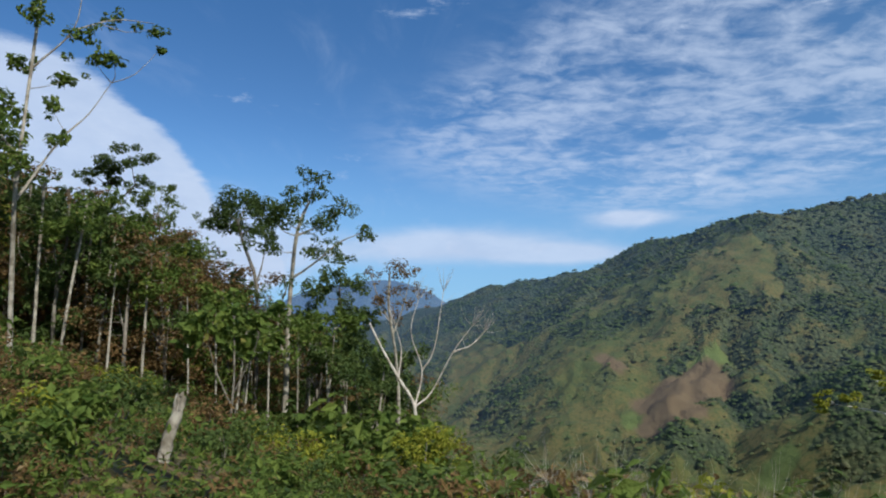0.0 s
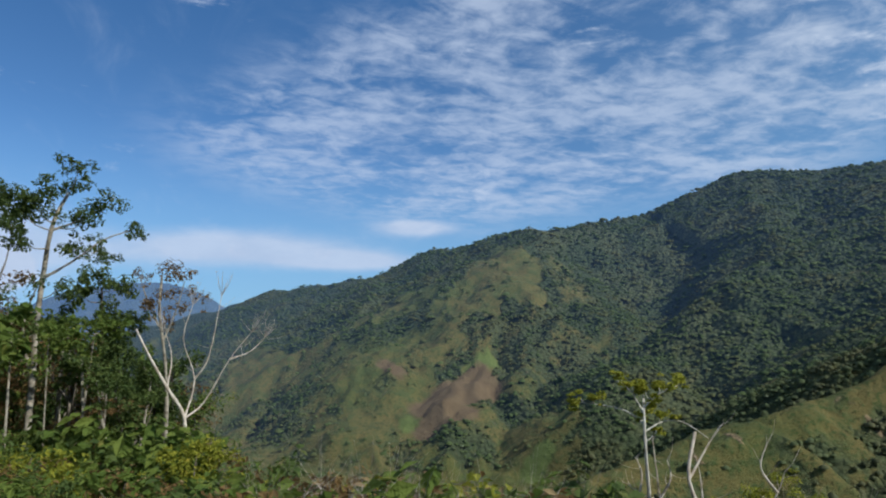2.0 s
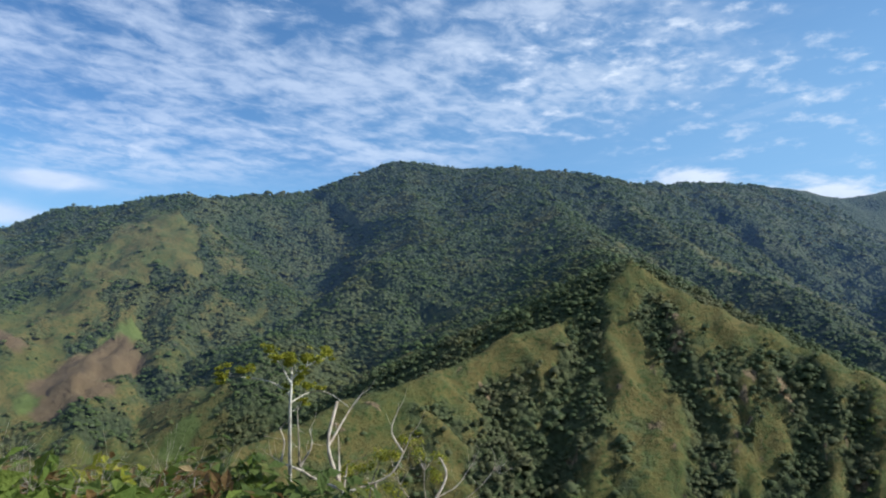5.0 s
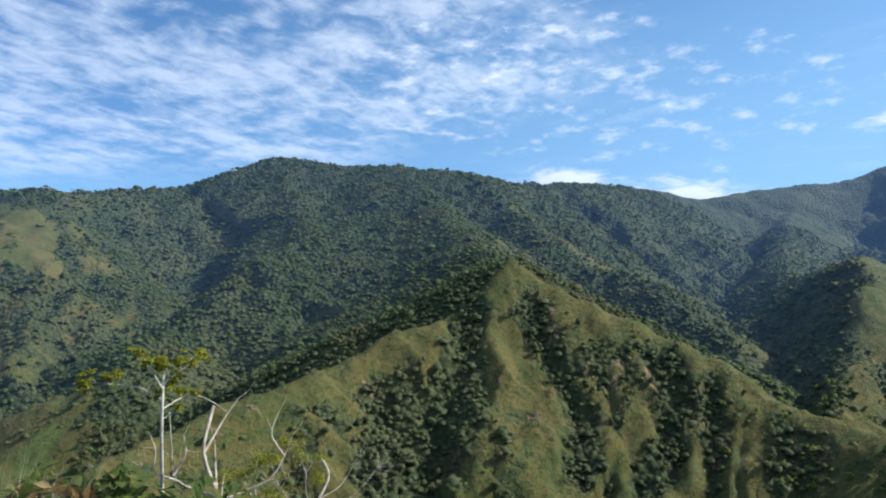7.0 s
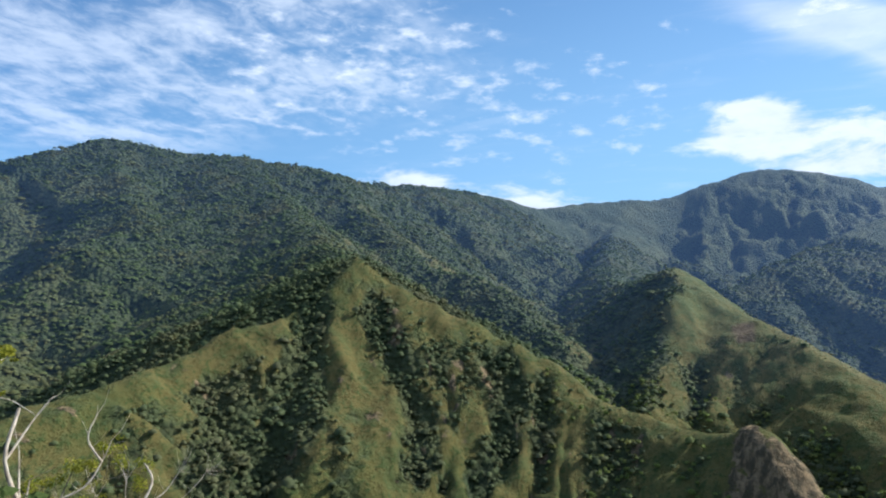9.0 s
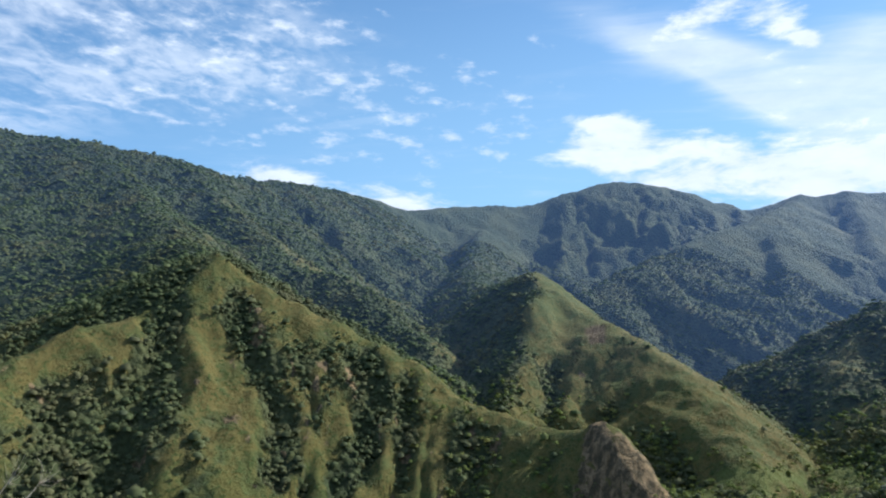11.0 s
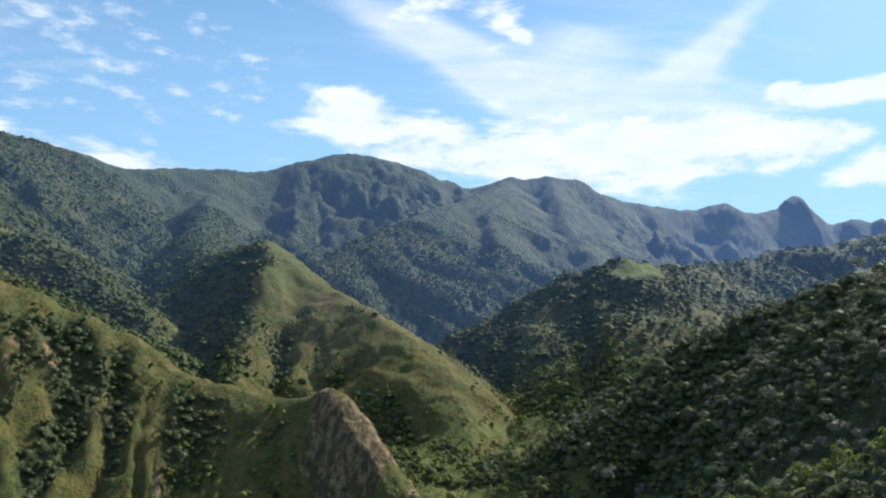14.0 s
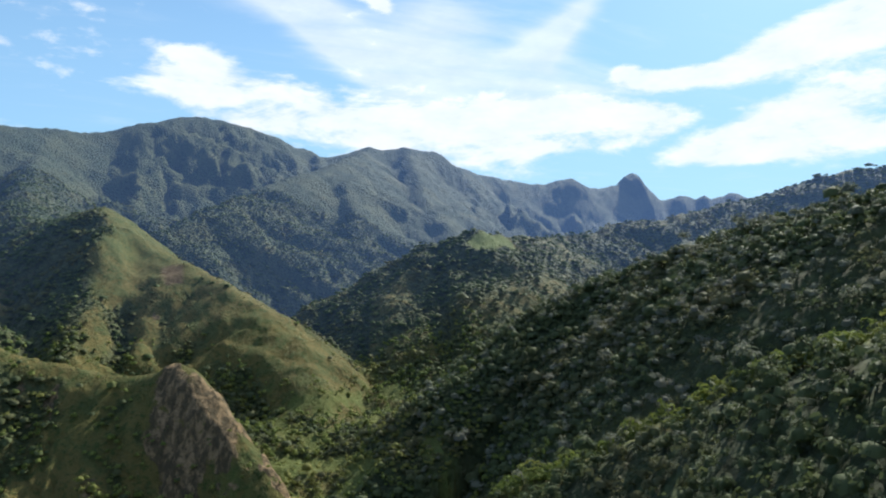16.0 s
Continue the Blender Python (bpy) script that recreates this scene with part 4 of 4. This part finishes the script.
# the tall pale tree and its neighbours at the edge of the wood
tree("tall_tree", "tall tree with a slim pale trunk and layered green crown", -12.6, 35,
     [[(0.0, -0.9), (0.1, 2.2), (0.1, 6.1), (0.2, 8.6), (0.4, 10.6), (0.9, 12.1)], [(-1.0, 3.4), (-0.4, 6.0), (0.1, 8.2)], [(0.2, 8.0), (1.2, 8.9), (2.4, 10.0), (3.4, 10.5)], [(0.4, 10.2), (1.6, 10.9), (2.8, 12.0)]],
     0.17, PALE_BARK, [(-0.4, 11.3, 1.0), (0.2, 11.7, 0.9), (1.2, 12.9, 0.7), (0.8, 12.2, 0.9), (2.1, 11.4, 0.9), (3.6, 10.7, 0.6), (1.3, 9.5, 0.8), (2.4, 9.7, 0.7), (-0.7, 9.7, 0.8), (1.5, 10.6, 0.8), (0.9, 7.8, 0.7), (-0.8, 10.8, 0.8)],
     DARK_LEAF, 0.105, 330)
tree("forked_tree", "slender forked tree with a dense dark flat crown", -14.8, 42, [[(0.0, -0.3), (0.0, 4.5), (-0.2, 8.4), (-1.0, 10.7), (-1.4, 12.0)], [(-0.2, 8.2), (0.1, 9.6), (0.3, 11.3)]],
     0.17, GREY_BARK, [(-2.1, 12.7, 1.2), (-0.9, 13.4, 1.1), (-0.1, 12.7, 1.0), (-1.5, 11.9, 1.0), (-2.5, 12.1, 0.9), (0.4, 11.4, 0.8), (-0.7, 11.6, 0.9)], DARK_LEAF, 0.11, 420)
tree("vine_hung_tree", "thin tree draped with withered vines", -3.5, 38, [[(0.0, -0.3), (0.0, 4.6), (-0.2, 7.5), (-0.6, 10.0), (-0.6, 11.9)], [(-0.4, 8.6), (0.2, 10.2), (0.5, 11.6)], [(-0.5, 9.2), (-1.2, 10.6), (-1.6, 11.8)]],
     0.14, PALE_BARK, [(-0.6, 12.1, 0.8), (0.4, 11.8, 0.6), (-1.5, 11.9, 0.6), (-0.1, 10.8, 0.8), (0.6, 10.3, 0.6), (-0.9, 10.3, 0.7), (-0.3, 9.4, 0.5)], RUST_LEAF, 0.09, 260)
tree("leafy_tree", "dark leafy tree in the wood's edge", -7.9, 40, [[(0.0, -0.3), (0.0, 4.1), (-0.2, 7.3), (-0.4, 10.3)]], 0.16, GREY_BARK,
     [(-0.5, 11.0, 0.9), (-1.3, 10.1, 0.9), (0.5, 10.5, 0.9), (-1.7, 8.8, 0.9), (-0.1, 9.2, 1.1), (0.8, 8.9, 1.0), (-0.8, 7.6, 1.0), (0.6, 7.4, 1.0), (0.2, 6.0, 1.0)], DARK_LEAF, 0.13, 320)
tree("dead_tree", "grey dead tree with bare twiggy branches", -2.2, 30,
     [[(0.1, -0.3), (0.0, 2.5), (0.0, 4.2), (-0.7, 5.4), (-1.4, 6.6), (-2.0, 7.7)], [(0.0, 4.2), (0.3, 5.7), (-0.2, 7.3), (0.1, 8.7)], [(0.3, 5.7), (0.8, 6.6), (1.2, 9.1)], [(0.1, 4.2), (0.7, 4.8), (1.6, 6.5), (2.4, 7.6)], [(-0.7, 5.4), (-0.6, 6.6), (-0.9, 7.6)], [(1.6, 6.5), (2.4, 6.8), (3.0, 7.4)]],
     0.10, DEAD_WOOD, twigs=13)
tree("sparse_tree", "tall thin tree with sparse tufts of leaves", -31.4, 26,
     [[(0.0, -0.5), (-0.2, 2.9), (-0.3, 5.7), (-0.2, 9.8), (-0.1, 12.6), (0.1, 14)], [(-0.3, 5.1), (0.8, 7.4), (1.6, 8.5), (2.2, 9.7)], [(-0.2, 9.8), (0.9, 11.3), (1.1, 12.8)], [(-0.3, 6.2), (-1.0, 7.6), (-1.2, 9)], [(0.9, 11.3), (2.2, 12.2), (3.5, 12.4)]],
     0.095, PALE_BARK, [(-0.7, 10.3, 0.5), (-0.9, 8.5, 0.6), (0.5, 8.4, 0.4), (0.8, 9.6, 0.45), (1.2, 11.3, 0.5), (1.6, 10.4, 0.4), (2.2, 10.4, 0.35), (2.3, 12.6, 0.4), (3.5, 12.1, 0.35), (3.7, 11.3, 0.22), (0.6, 7.4, 0.4), (-1.1, 7.3, 0.8), (-0.2, 11.8, 0.5), (-1.2, 6.4, 0.8)],
     GREEN_LEAF, 0.12, 420, 0.9)
tree("leaning_tree", "dark forked tree with an umbrella crown", -26.9, 45, [[(0.0, -0.3), (-0.2, 4.2), (-0.6, 6.9), (-1.3, 9.0), (-1.6, 10)], [(-0.6, 6.9), (0.1, 8.6), (0.7, 10.7)], [(0.1, 8.6), (1.4, 10.0), (2.0, 10.8)]],
     0.24, DARK_BARK, [(0.3, 11.9, 1.0), (1.6, 11.9, 1.0), (-0.3, 11.2, 0.8), (2.3, 11.1, 0.8), (1.0, 10.9, 0.8), (-1.6, 10.0, 0.7)], DARK_LEAF, 0.13, 380, 0.6)
tree("airy_tree", "airy tree with fine light-green tufts", -23.8, 50, [[(0.0, -0.3), (0.0, 4.2), (0.3, 8.0), (1.1, 11.1)], [(0.3, 8.0), (-0.1, 9.6), (-0.2, 11.0)], [(0.7, 9.5), (1.6, 10.5), (2.1, 11)]],
     0.13, PALE_BARK, [(0.5, 12.3, 0.8), (1.7, 11.6, 0.8), (2.1, 10.8, 0.7), (-0.1, 11.4, 0.8), (1.2, 12.6, 0.6), (0.4, 9.6, 0.7)], GREEN_LEAF, 0.12, 320)
tree("broadleaf_shrub", "tall shrub with very large drooping leaves", -16.6, 25, [[(0.0, -0.2), (0.1, 2.0), (0.0, 4.2)], [(0.1, 1.2), (-0.6, 2.6), (-0.9, 4.0)], [(0.1, 1.5), (0.7, 3.0), (0.9, 3.9)]],
     0.06, GREY_BARK, [(-0.9, 4.2, 0.7), (0.0, 4.5, 0.7), (0.9, 4.0, 0.7), (-0.4, 3.5, 0.7), (0.5, 3.2, 0.6), (1.3, 3.3, 0.5), (-1.4, 3.4, 0.6)], GREEN_LEAF, 0.22, 90, 0.8, "shrub", slim=0.62)
tree("broadleaf_shrub", "low shrub with large bright leaves", -6.2, 18, [[(0.0, -0.1), (0.0, 0.5), (0.1, 0.9)], [(0.0, 0.2), (-0.4, 0.7), (-0.6, 0.9)]],
     0.03, GREY_BARK, [(0.1, 0.9, 0.5), (-0.6, 0.9, 0.4), (0.6, 0.7, 0.4)], GREEN_LEAF, 0.16, 110, 0.7, "shrub", slim=0.62)
tree("bright_bush", "rounded bush with bright yellow-green leaves", -1.4, 26, [[(0.0, -0.1), (0.0, 1.2), (0.1, 2.6)], [(0.0, 0.4), (-0.8, 1.6), (-1.0, 2.2)], [(0.0, 0.4), (0.8, 1.5), (1.1, 2.2)]],
     0.05, GREY_BARK, [(0.1, 2.9, 0.7), (-0.7, 2.5, 0.7), (0.8, 2.5, 0.7), (0.0, 1.9, 0.8), (-1.1, 1.8, 0.6), (1.2, 1.8, 0.6), (0.4, 1.2, 0.7), (-0.5, 1.1, 0.7)], LIME_LEAF, 0.085, 420, 0.75, "bush")

# the pale sapling and the dead branching tree on the slope below
tree("pale_sapling", "slim pale tree with tufts of yellow-green leaves", 33.8, 30, [[(0.1, -0.3), (0.0, 3.0), (-0.1, 6.4), (-0.2, 9.5), (-0.2, 11.0), (-0.2, 11.6)], [(-0.2, 10.4), (-0.9, 11.0), (-1.8, 11.2), (-2.6, 11.3)], [(-0.2, 10.2), (0.5, 10.6), (1.3, 10.6), (2.2, 10.0)], [(-0.2, 11.2), (0.3, 11.6), (0.9, 12.0)], [(-0.2, 11.0), (-0.7, 11.8), (-1.2, 12.2)]],
     0.115, WHITE_BARK, [(-0.1, 11.9, 0.46), (-0.6, 12.1, 0.42), (-1.1, 12.3, 0.36), (0.4, 12.1, 0.46), (0.9, 12.1, 0.42), (1.3, 12.2, 0.3), (0.1, 11.4, 0.42), (0.4, 11.0, 0.34), (-0.2, 10.8, 0.3), (-2.7, 11.5, 0.4), (-2.2, 11.5, 0.36), (-3.1, 11.4, 0.3), (0.9, 10.8, 0.24), (0.3, 10.3, 0.26)], LIME_LEAF, 0.095, 760, 0.45)
tree("dead_tree", "dead tree with upswept bleached branches", 37.8, 30,
     [[(0.0, -0.3), (0.0, 3.5), (0.0, 6.8), (-0.1, 7.3), (-0.7, 9.1), (-0.4, 10.8)], [(-0.7, 9.0), (0.1, 10.4), (0.6, 11.1)], [(-0.2, 7.4), (-1.7, 8.0), (-1.9, 9.2), (-2.0, 10.5)], [(-1.7, 8.2), (-1.4, 9.0), (-1.5, 9.7)], [(-1.6, 8.0), (-2.6, 8.4), (-3.0, 8.7)],
      [(0.0, 7.2), (0.8, 7.4), (1.9, 7.9), (2.5, 8.9), (2.7, 9.5)], [(2.3, 8.8), (1.9, 9.6), (2.2, 10.5)], [(0.0, 7.2), (0.1, 8.3)], [(-0.3, 7.7), (-0.3, 9.3)], [(1.2, 7.6), (1.4, 6.4), (1.5, 5.6)], [(-2.6, 8.4), (-2.5, 9.2), (-2.7, 9.8)]], 0.15, DEAD_WOOD, twigs=1)
tree("dead_bush", "bare bleached bush with curling branches", 44.7, 30,
     [[(0.0, -0.3), (0.0, 4), (0.0, 7.2), (0.5, 8.3), (0.6, 8.8), (0.3, 9.3)], [(0.2, 7.8), (1.0, 8.2), (1.4, 8.7), (1.6, 9.0)], [(0.0, 6.5), (-0.8, 7.6), (-1.4, 8.6)], [(0.0, 6.8), (-0.3, 8.2), (-0.3, 8.9)], [(0.1, 7.4), (1.2, 7.6), (2.2, 8.4), (2.6, 8.9)], [(0.0, 6.4), (-1.6, 7.0), (-2.4, 7.9)]], 0.085, DEAD_WOOD, twigs=9)
tree("yellow_bush", "thin bush with sparse yellowish leaves", 40.3, 33, [[(0.0, -0.3), (0.0, 4.0), (-0.3, 8.2), (0.2, 10.0)], [(0.0, 6.0), (1.0, 8.4), (1.5, 10.4)], [(0.0, 6.0), (-1.2, 8.0), (-1.5, 9.2)]],
     0.06, GREY_BARK, [(2.2, 9.9, 0.6), (2.6, 9.4, 0.5), (1.5, 10.6, 0.6), (0.9, 10.2, 0.5), (0.2, 10.0, 0.5), (-0.8, 9.4, 0.6), (-1.4, 9.2, 0.5), (0.5, 8.8, 0.6), (-0.5, 8.4, 0.6), (-2.4, 8.0, 0.4)], LIME_LEAF, 0.075, 480, 0.7, "bush")


def stump(label, bearing, distance, height, thick, lean):
    """A weathered, splintered stub of a trunk."""
    ob = root("tree_stump", label, "stump", bearing, distance)
    v, f = tube([(0, 0, -0.2), (lean * 0.3, 0.02, height * 0.35), (lean * 0.7, 0, height * 0.7), (lean, 0.03, height)], thick, thick * 0.62, 11, 0.14)
    top = v[:, 2] > height * 0.86
    v[top, 2] += rng.uniform(-0.12, 0.16, top.sum()) * height
    part("trunk", v, f, PALE_BARK, ob)
    chips = []
    for _ in range(4):
        a = rng.uniform(0, 2 * math.pi)
        p = np.array([lean * 0.9 + math.cos(a) * thick * 0.5, math.sin(a) * thick * 0.5, height * 0.8])
        chips.append(tube([p, p + [0.01, 0, height * 0.12], p + [0.03 * lean, 0.01, height * rng.uniform(0.2, 0.34)]], thick * 0.28, thick * 0.05, 5))
    for chip in chips:
        part("splinter", *chip, GREY_BARK, ob)
    return ob


stump("leaning grey-brown weathered stump in the undergrowth", -21.1, 12, 0.95, 0.11, 0.24)
stump("broken grey-brown stump among bushes", 11.3, 14, 1.75, 0.17, 0.25)

# slender pale stems in the wood: bearing, distance, height
for bearing, distance, height in [(-30.9, 40, 8), (-29.9, 44, 8.5), (-27.9, 47, 8), (-24.8, 41, 7), (-24.1, 42, 7), (-22.3, 46, 7.5), (-20.6, 48, 7), (-18.8, 44, 7), (-15.6, 33, 5.5), (-14.9, 39, 6), (-10.5, 38, 7), (-9.4, 35, 6.5), (-8.7, 34, 5.5), (-7.7, 36, 5.5), (-5.6, 36, 6), (-33.2, 38, 9), (-34.5, 30, 8), (-30.2, 31, 7), (-28.6, 30, 6.5), (-27.2, 34, 7.5), (-26.2, 32, 6), (-25.4, 30, 5), (-23.0, 31, 5.5), (-21.4, 33, 6), (-19.6, 31, 5), (-17.6, 34, 5.5), (-16.2, 30, 4.5), (-13.7, 31, 5), (-11.4, 32, 5.5), (-6.6, 33, 5)]:
    lean = rng.normal(0, 0.35)
    tree("slender_tree", "slender tree with a thin pale stem", bearing, distance, [[(0, -0.3), (lean * 0.3, height * 0.35), (lean * 0.7, height * 0.7), (lean, height)]], rng.uniform(0.05, 0.10), PALE_BARK,
         [(lean + rng.normal(0, 0.6), height + rng.uniform(-1.4, 0.5), rng.uniform(0.5, 0.9)) for _ in range(4)], DARK_LEAF if rng.random() < 0.5 else GREEN_LEAF, 0.13, 190, 0.7, group="stems at the edge of the wood")


def ridge_top(bearing):
    """How high the wood's top stands above the level of the eye, in degrees."""
    return float(np.interp(bearing, [-45, -33, -26, -20, -14, -8, -4, 0], [16, 14.0, 11.2, 8.6, 5.2, 3.4, 1.0, -3.0]))


# the wood on the slope beside the lookout: a few kinds of tree, planted many times
kinds = []
for k, (mat, bark, leaf, name, label) in enumerate([(DARK_LEAF, GREY_BARK, 0.16, "forest_tree", "leafy forest tree with a dark green crown"), (GREEN_LEAF, PALE_BARK, 0.15, "forest_tree", "leafy forest tree with a mid-green crown"),
                                                    (GREEN_LEAF, GREY_BARK, 0.13, "forest_tree", "bushy forest tree with fine green leaves"), (RUST_LEAF, GREY_BARK, 0.12, "withering_tree", "forest tree with dry brownish leaves"),
                                                    (DARK_LEAF, DARK_BARK, 0.18, "forest_tree", "broad forest tree with large dark leaves"), (LIME_LEAF, PALE_BARK, 0.13, "forest_tree", "forest tree with light yellow-green leaves")]):
    tufts = [(rng.normal(0, 1.1), u, rng.uniform(0.75, 1.15)) for u in np.linspace(1.6, 8.2, 15)]
    kinds.append(tree(name, label, -40 + k, 60, [[(0, -0.4), (rng.normal(0, 0.2), 3), (rng.normal(0, 0.4), 6), (rng.normal(0, 0.5), 8)], [(0, 3), (0.8, 4.6), (1.1, 6)], [(0, 4), (-0.8, 5.4), (-1.0, 7)]],
                      0.13, bark, tufts, mat, leaf * 0.95, 118 if mat is not RUST_LEAF else 96, 0.75, group="trees of the hillside wood"))
for k in range(300):
    bearing, distance = rng.uniform(-46, -1), rng.uniform(43, 100) if k < 230 else rng.uniform(31, 46)
    if k >= 230 and bearing > -6:
        bearing -= 20
    place = stand(bearing, distance)
    room = distance * math.tan(radians(ridge_top(bearing) - rng.uniform(0.0, 1.2))) + EYE_HEIGHT - place.z
    if room < 2.2:
        continue
    size = min(room / 9.2, rng.uniform(0.8, 1.5))
    pick = kinds[rng.choice(len(kinds), p=[0.20, 0.11, 0.12, 0.38, 0.16, 0.03])]
    if abs(bearing + 12.6) < 0.9 and distance < 60:
        continue
    copy_thing(pick, pose(place.x, place.y, place.z, 0, 0, rng.uniform(0, 360)) @ Matrix.Diagonal((size * rng.uniform(0.9, 1.25), size * rng.uniform(0.9, 1.25), size, 1)))
# leafless and half-dead trees among the leafy ones
for k in range(16):
    bearing, distance = rng.uniform(-35, -9), rng.uniform(44, 62)
    height = max(3.0, distance * math.tan(radians(ridge_top(bearing) - rng.uniform(0.5, 4))) + EYE_HEIGHT - stand(bearing, distance).z)
    lean = rng.normal(0, 0.5)
    tree("bare_tree", "leafless grey tree with thin twiggy branches", bearing, distance, [[(0, -0.3), (lean * 0.3, height * 0.4), (lean * 0.6, height * 0.7), (lean, height * 0.95)], [(lean * 0.3, height * 0.45), (lean * 0.3 + 0.9, height * 0.7), (lean * 0.3 + 1.3, height * 0.9)], [(lean * 0.4, height * 0.5), (lean * 0.4 - 0.8, height * 0.72), (lean * 0.4 - 1.2, height * 0.95)]],
         rng.uniform(0.08, 0.13), GREY_BARK if k % 2 else PALE_BARK, twigs=8, group="trees of the hillside wood")
for k, ob in enumerate(kinds):
    place = stand(-44 + 2.4 * k, 58)
    ob.matrix_basis = pose(place.x, place.y, place.z, 0, 0, 40 * k)

# bushes
shrubs = []
for k, (mat, leaf, each, name, label) in enumerate([(GREEN_LEAF, 0.092, 160, "bush", "low green bush in the undergrowth"), (DARK_LEAF, 0.108, 145, "dark_bush", "low dark-green bush in the undergrowth"), (RUST_LEAF, 0.077, 130, "dry_bush", "dry reddish-brown bush in the undergrowth"),
                                                   (LIME_LEAF, 0.087, 120, "bright_bush", "low yellow-green bush in the undergrowth"), (GREEN_LEAF, 0.15, 90, "broadleaf_bush", "low bush with broad green leaves")]):
    tufts = [(rng.normal(0, 0.45), u, rng.uniform(0.35, 0.55)) for u in np.linspace(0.25, 1.0, 8)]
    shrubs.append(tree(name, label, 2 + 3 * k, 17, [[(0, -0.1), (0.05, 0.4), (rng.normal(0, 0.2), 0.9)], [(0, 0.0), (0.3, 0.5), (0.5, 0.8)], [(0, 0.0), (-0.3, 0.45), (-0.5, 0.8)]], 0.022, GREY_BARK, tufts, mat, leaf, each, 0.7, "bush", group="undergrowth bushes"))


CLEAR = ((-21.1, 12.5, 5.0), (11.3, 14.5, 4.0))


def plant(bearing, distance, size, mix):
    if any(abs(bearing - b) < wide and distance < far for b, far, wide in CLEAR):
        size *= 0.35
    place = stand(bearing, distance)
    copy_thing(shrubs[rng.choice(5, p=mix)], pose(place.x, place.y, place.z - 0.05, 0, 0, rng.uniform(0, 360)) @ Matrix.Diagonal((size, size, size * rng.uniform(0.8, 1.15), 1)))


for k in range(380):
    bearing, distance = rng.uniform(-44, 3), math.sqrt(rng.uniform(8 ** 2, 40 ** 2))
    near = distance < 18
    plant(bearing, distance, rng.uniform(0.35, 0.8) if near else rng.uniform(0.45, 1.0), [0.20, 0.25, 0.38, 0.03, 0.14] if near else [0.20, 0.24, 0.34, 0.04, 0.18])
for k in range(70):
    plant(rng.uniform(-40, -8), rng.uniform(7, 13), rng.uniform(0.3, 0.6), [0.26, 0.28, 0.30, 0.02, 0.14])
for k in range(110):
    # tall bushes fill the foot of the wood
    bearing, distance = rng.uniform(-40, 3), rng.uniform(28, 44)
    place = stand(bearing, distance)
    top = distance * math.tan(radians(float(np.interp(bearing, [-40, -30, -14, -5, 1, 3], [-1.5, -2.2, -5.0, -5.5, -6.0, -7.5])) - rng.uniform(0, 3.5))) + EYE_HEIGHT
    if top - place.z > 1.0:
        plant(bearing, distance, min((top - place.z) / 1.3, 3.0) * (0.5 if -14.5 < bearing < -8 else 1.0), [0.26, 0.26, 0.26, 0.08, 0.14])
for bearing, distance, size in [(-6.4, 30, 2.2), (-5.2, 31, 2.6), (-4.0, 31, 2.7), (-3.0, 32, 2.9), (0.4, 31, 2.2), (1.6, 29, 1.6), (-8.6, 30, 1.6)]:
    plant(bearing, distance, size, [0.5, 0.25, 0.0, 0.0, 0.25])
for k in range(120):
    bearing, distance = rng.uniform(2, 31), rng.uniform(13, 24)
    place = stand(bearing, distance)
    top = distance * math.tan(radians((-9.0 if bearing < 16 else -10.2 if bearing < 25 else -11.8) - rng.uniform(0, 2.6))) + EYE_HEIGHT
    if 0.5 < top - place.z < 4:
        plant(bearing, distance, (top - place.z) / 1.3, [0.24, 0.22, 0.42, 0.05, 0.07])
for k, ob in enumerate(shrubs):
    place = stand(-30 + 6 * k, 16 + k)
    ob.matrix_basis = pose(place.x, place.y, place.z, 0, 0, 50 * k)
for k in range(20):
    bearing, distance = 3 + 1.35 * k + rng.uniform(-0.5, 0.5), rng.uniform(13, 20)
    height = distance * math.tan(radians(-9.2 - rng.uniform(0, 1.6) - (1.0 if bearing > 20 else 0.0))) + EYE_HEIGHT - stand(bearing, distance).z
    if height < 0.6:
        continue
    lean = rng.normal(0, 0.3)
    tree("dead_bush", "bare grey brushwood among low bushes", bearing, distance, [[(0, -0.1), (lean * 0.4, height * 0.5), (lean, height)], [(0, height * 0.3), (0.4, height * 0.7), (0.7, height * 0.9)], [(0, height * 0.4), (-0.4, height * 0.75), (-0.5, height * 0.95)]], 0.03, DEAD_WOOD if k % 3 else GREY_BARK, twigs=9)

# herbs and dry grass on the ground
for name, label, mat, count, leaf, slim in (("undergrowth", "low green herbs on the slope", GREEN_LEAF, 26000, 0.075, 0.5), ("dry_grass", "dry brown grass and fallen leaves", RUST_LEAF, 15000, 0.085, 0.16)):
    b, r = np.radians(rng.uniform(-46, 40, count)), 3 + 42 * rng.random(count) ** 1.7
    x, y = r * np.sin(b), r * np.cos(b)
    z = land(x, y)[0] + rng.exponential(0.14, count)
    face = rng.normal(0, 0.6, (count, 3)) + [0, 0, 0.8]
    face /= np.linalg.norm(face, axis=1)[:, None]
    v, f = leaf_faces(np.stack([x, y, z], 1), leaf * (0.6 + r / 25) * rng.uniform(0.6, 1.3, count), face, slim)
    tagged(new(name, mesh_from(name, v, f, mat, False)), label, "grass", kind="stuff")
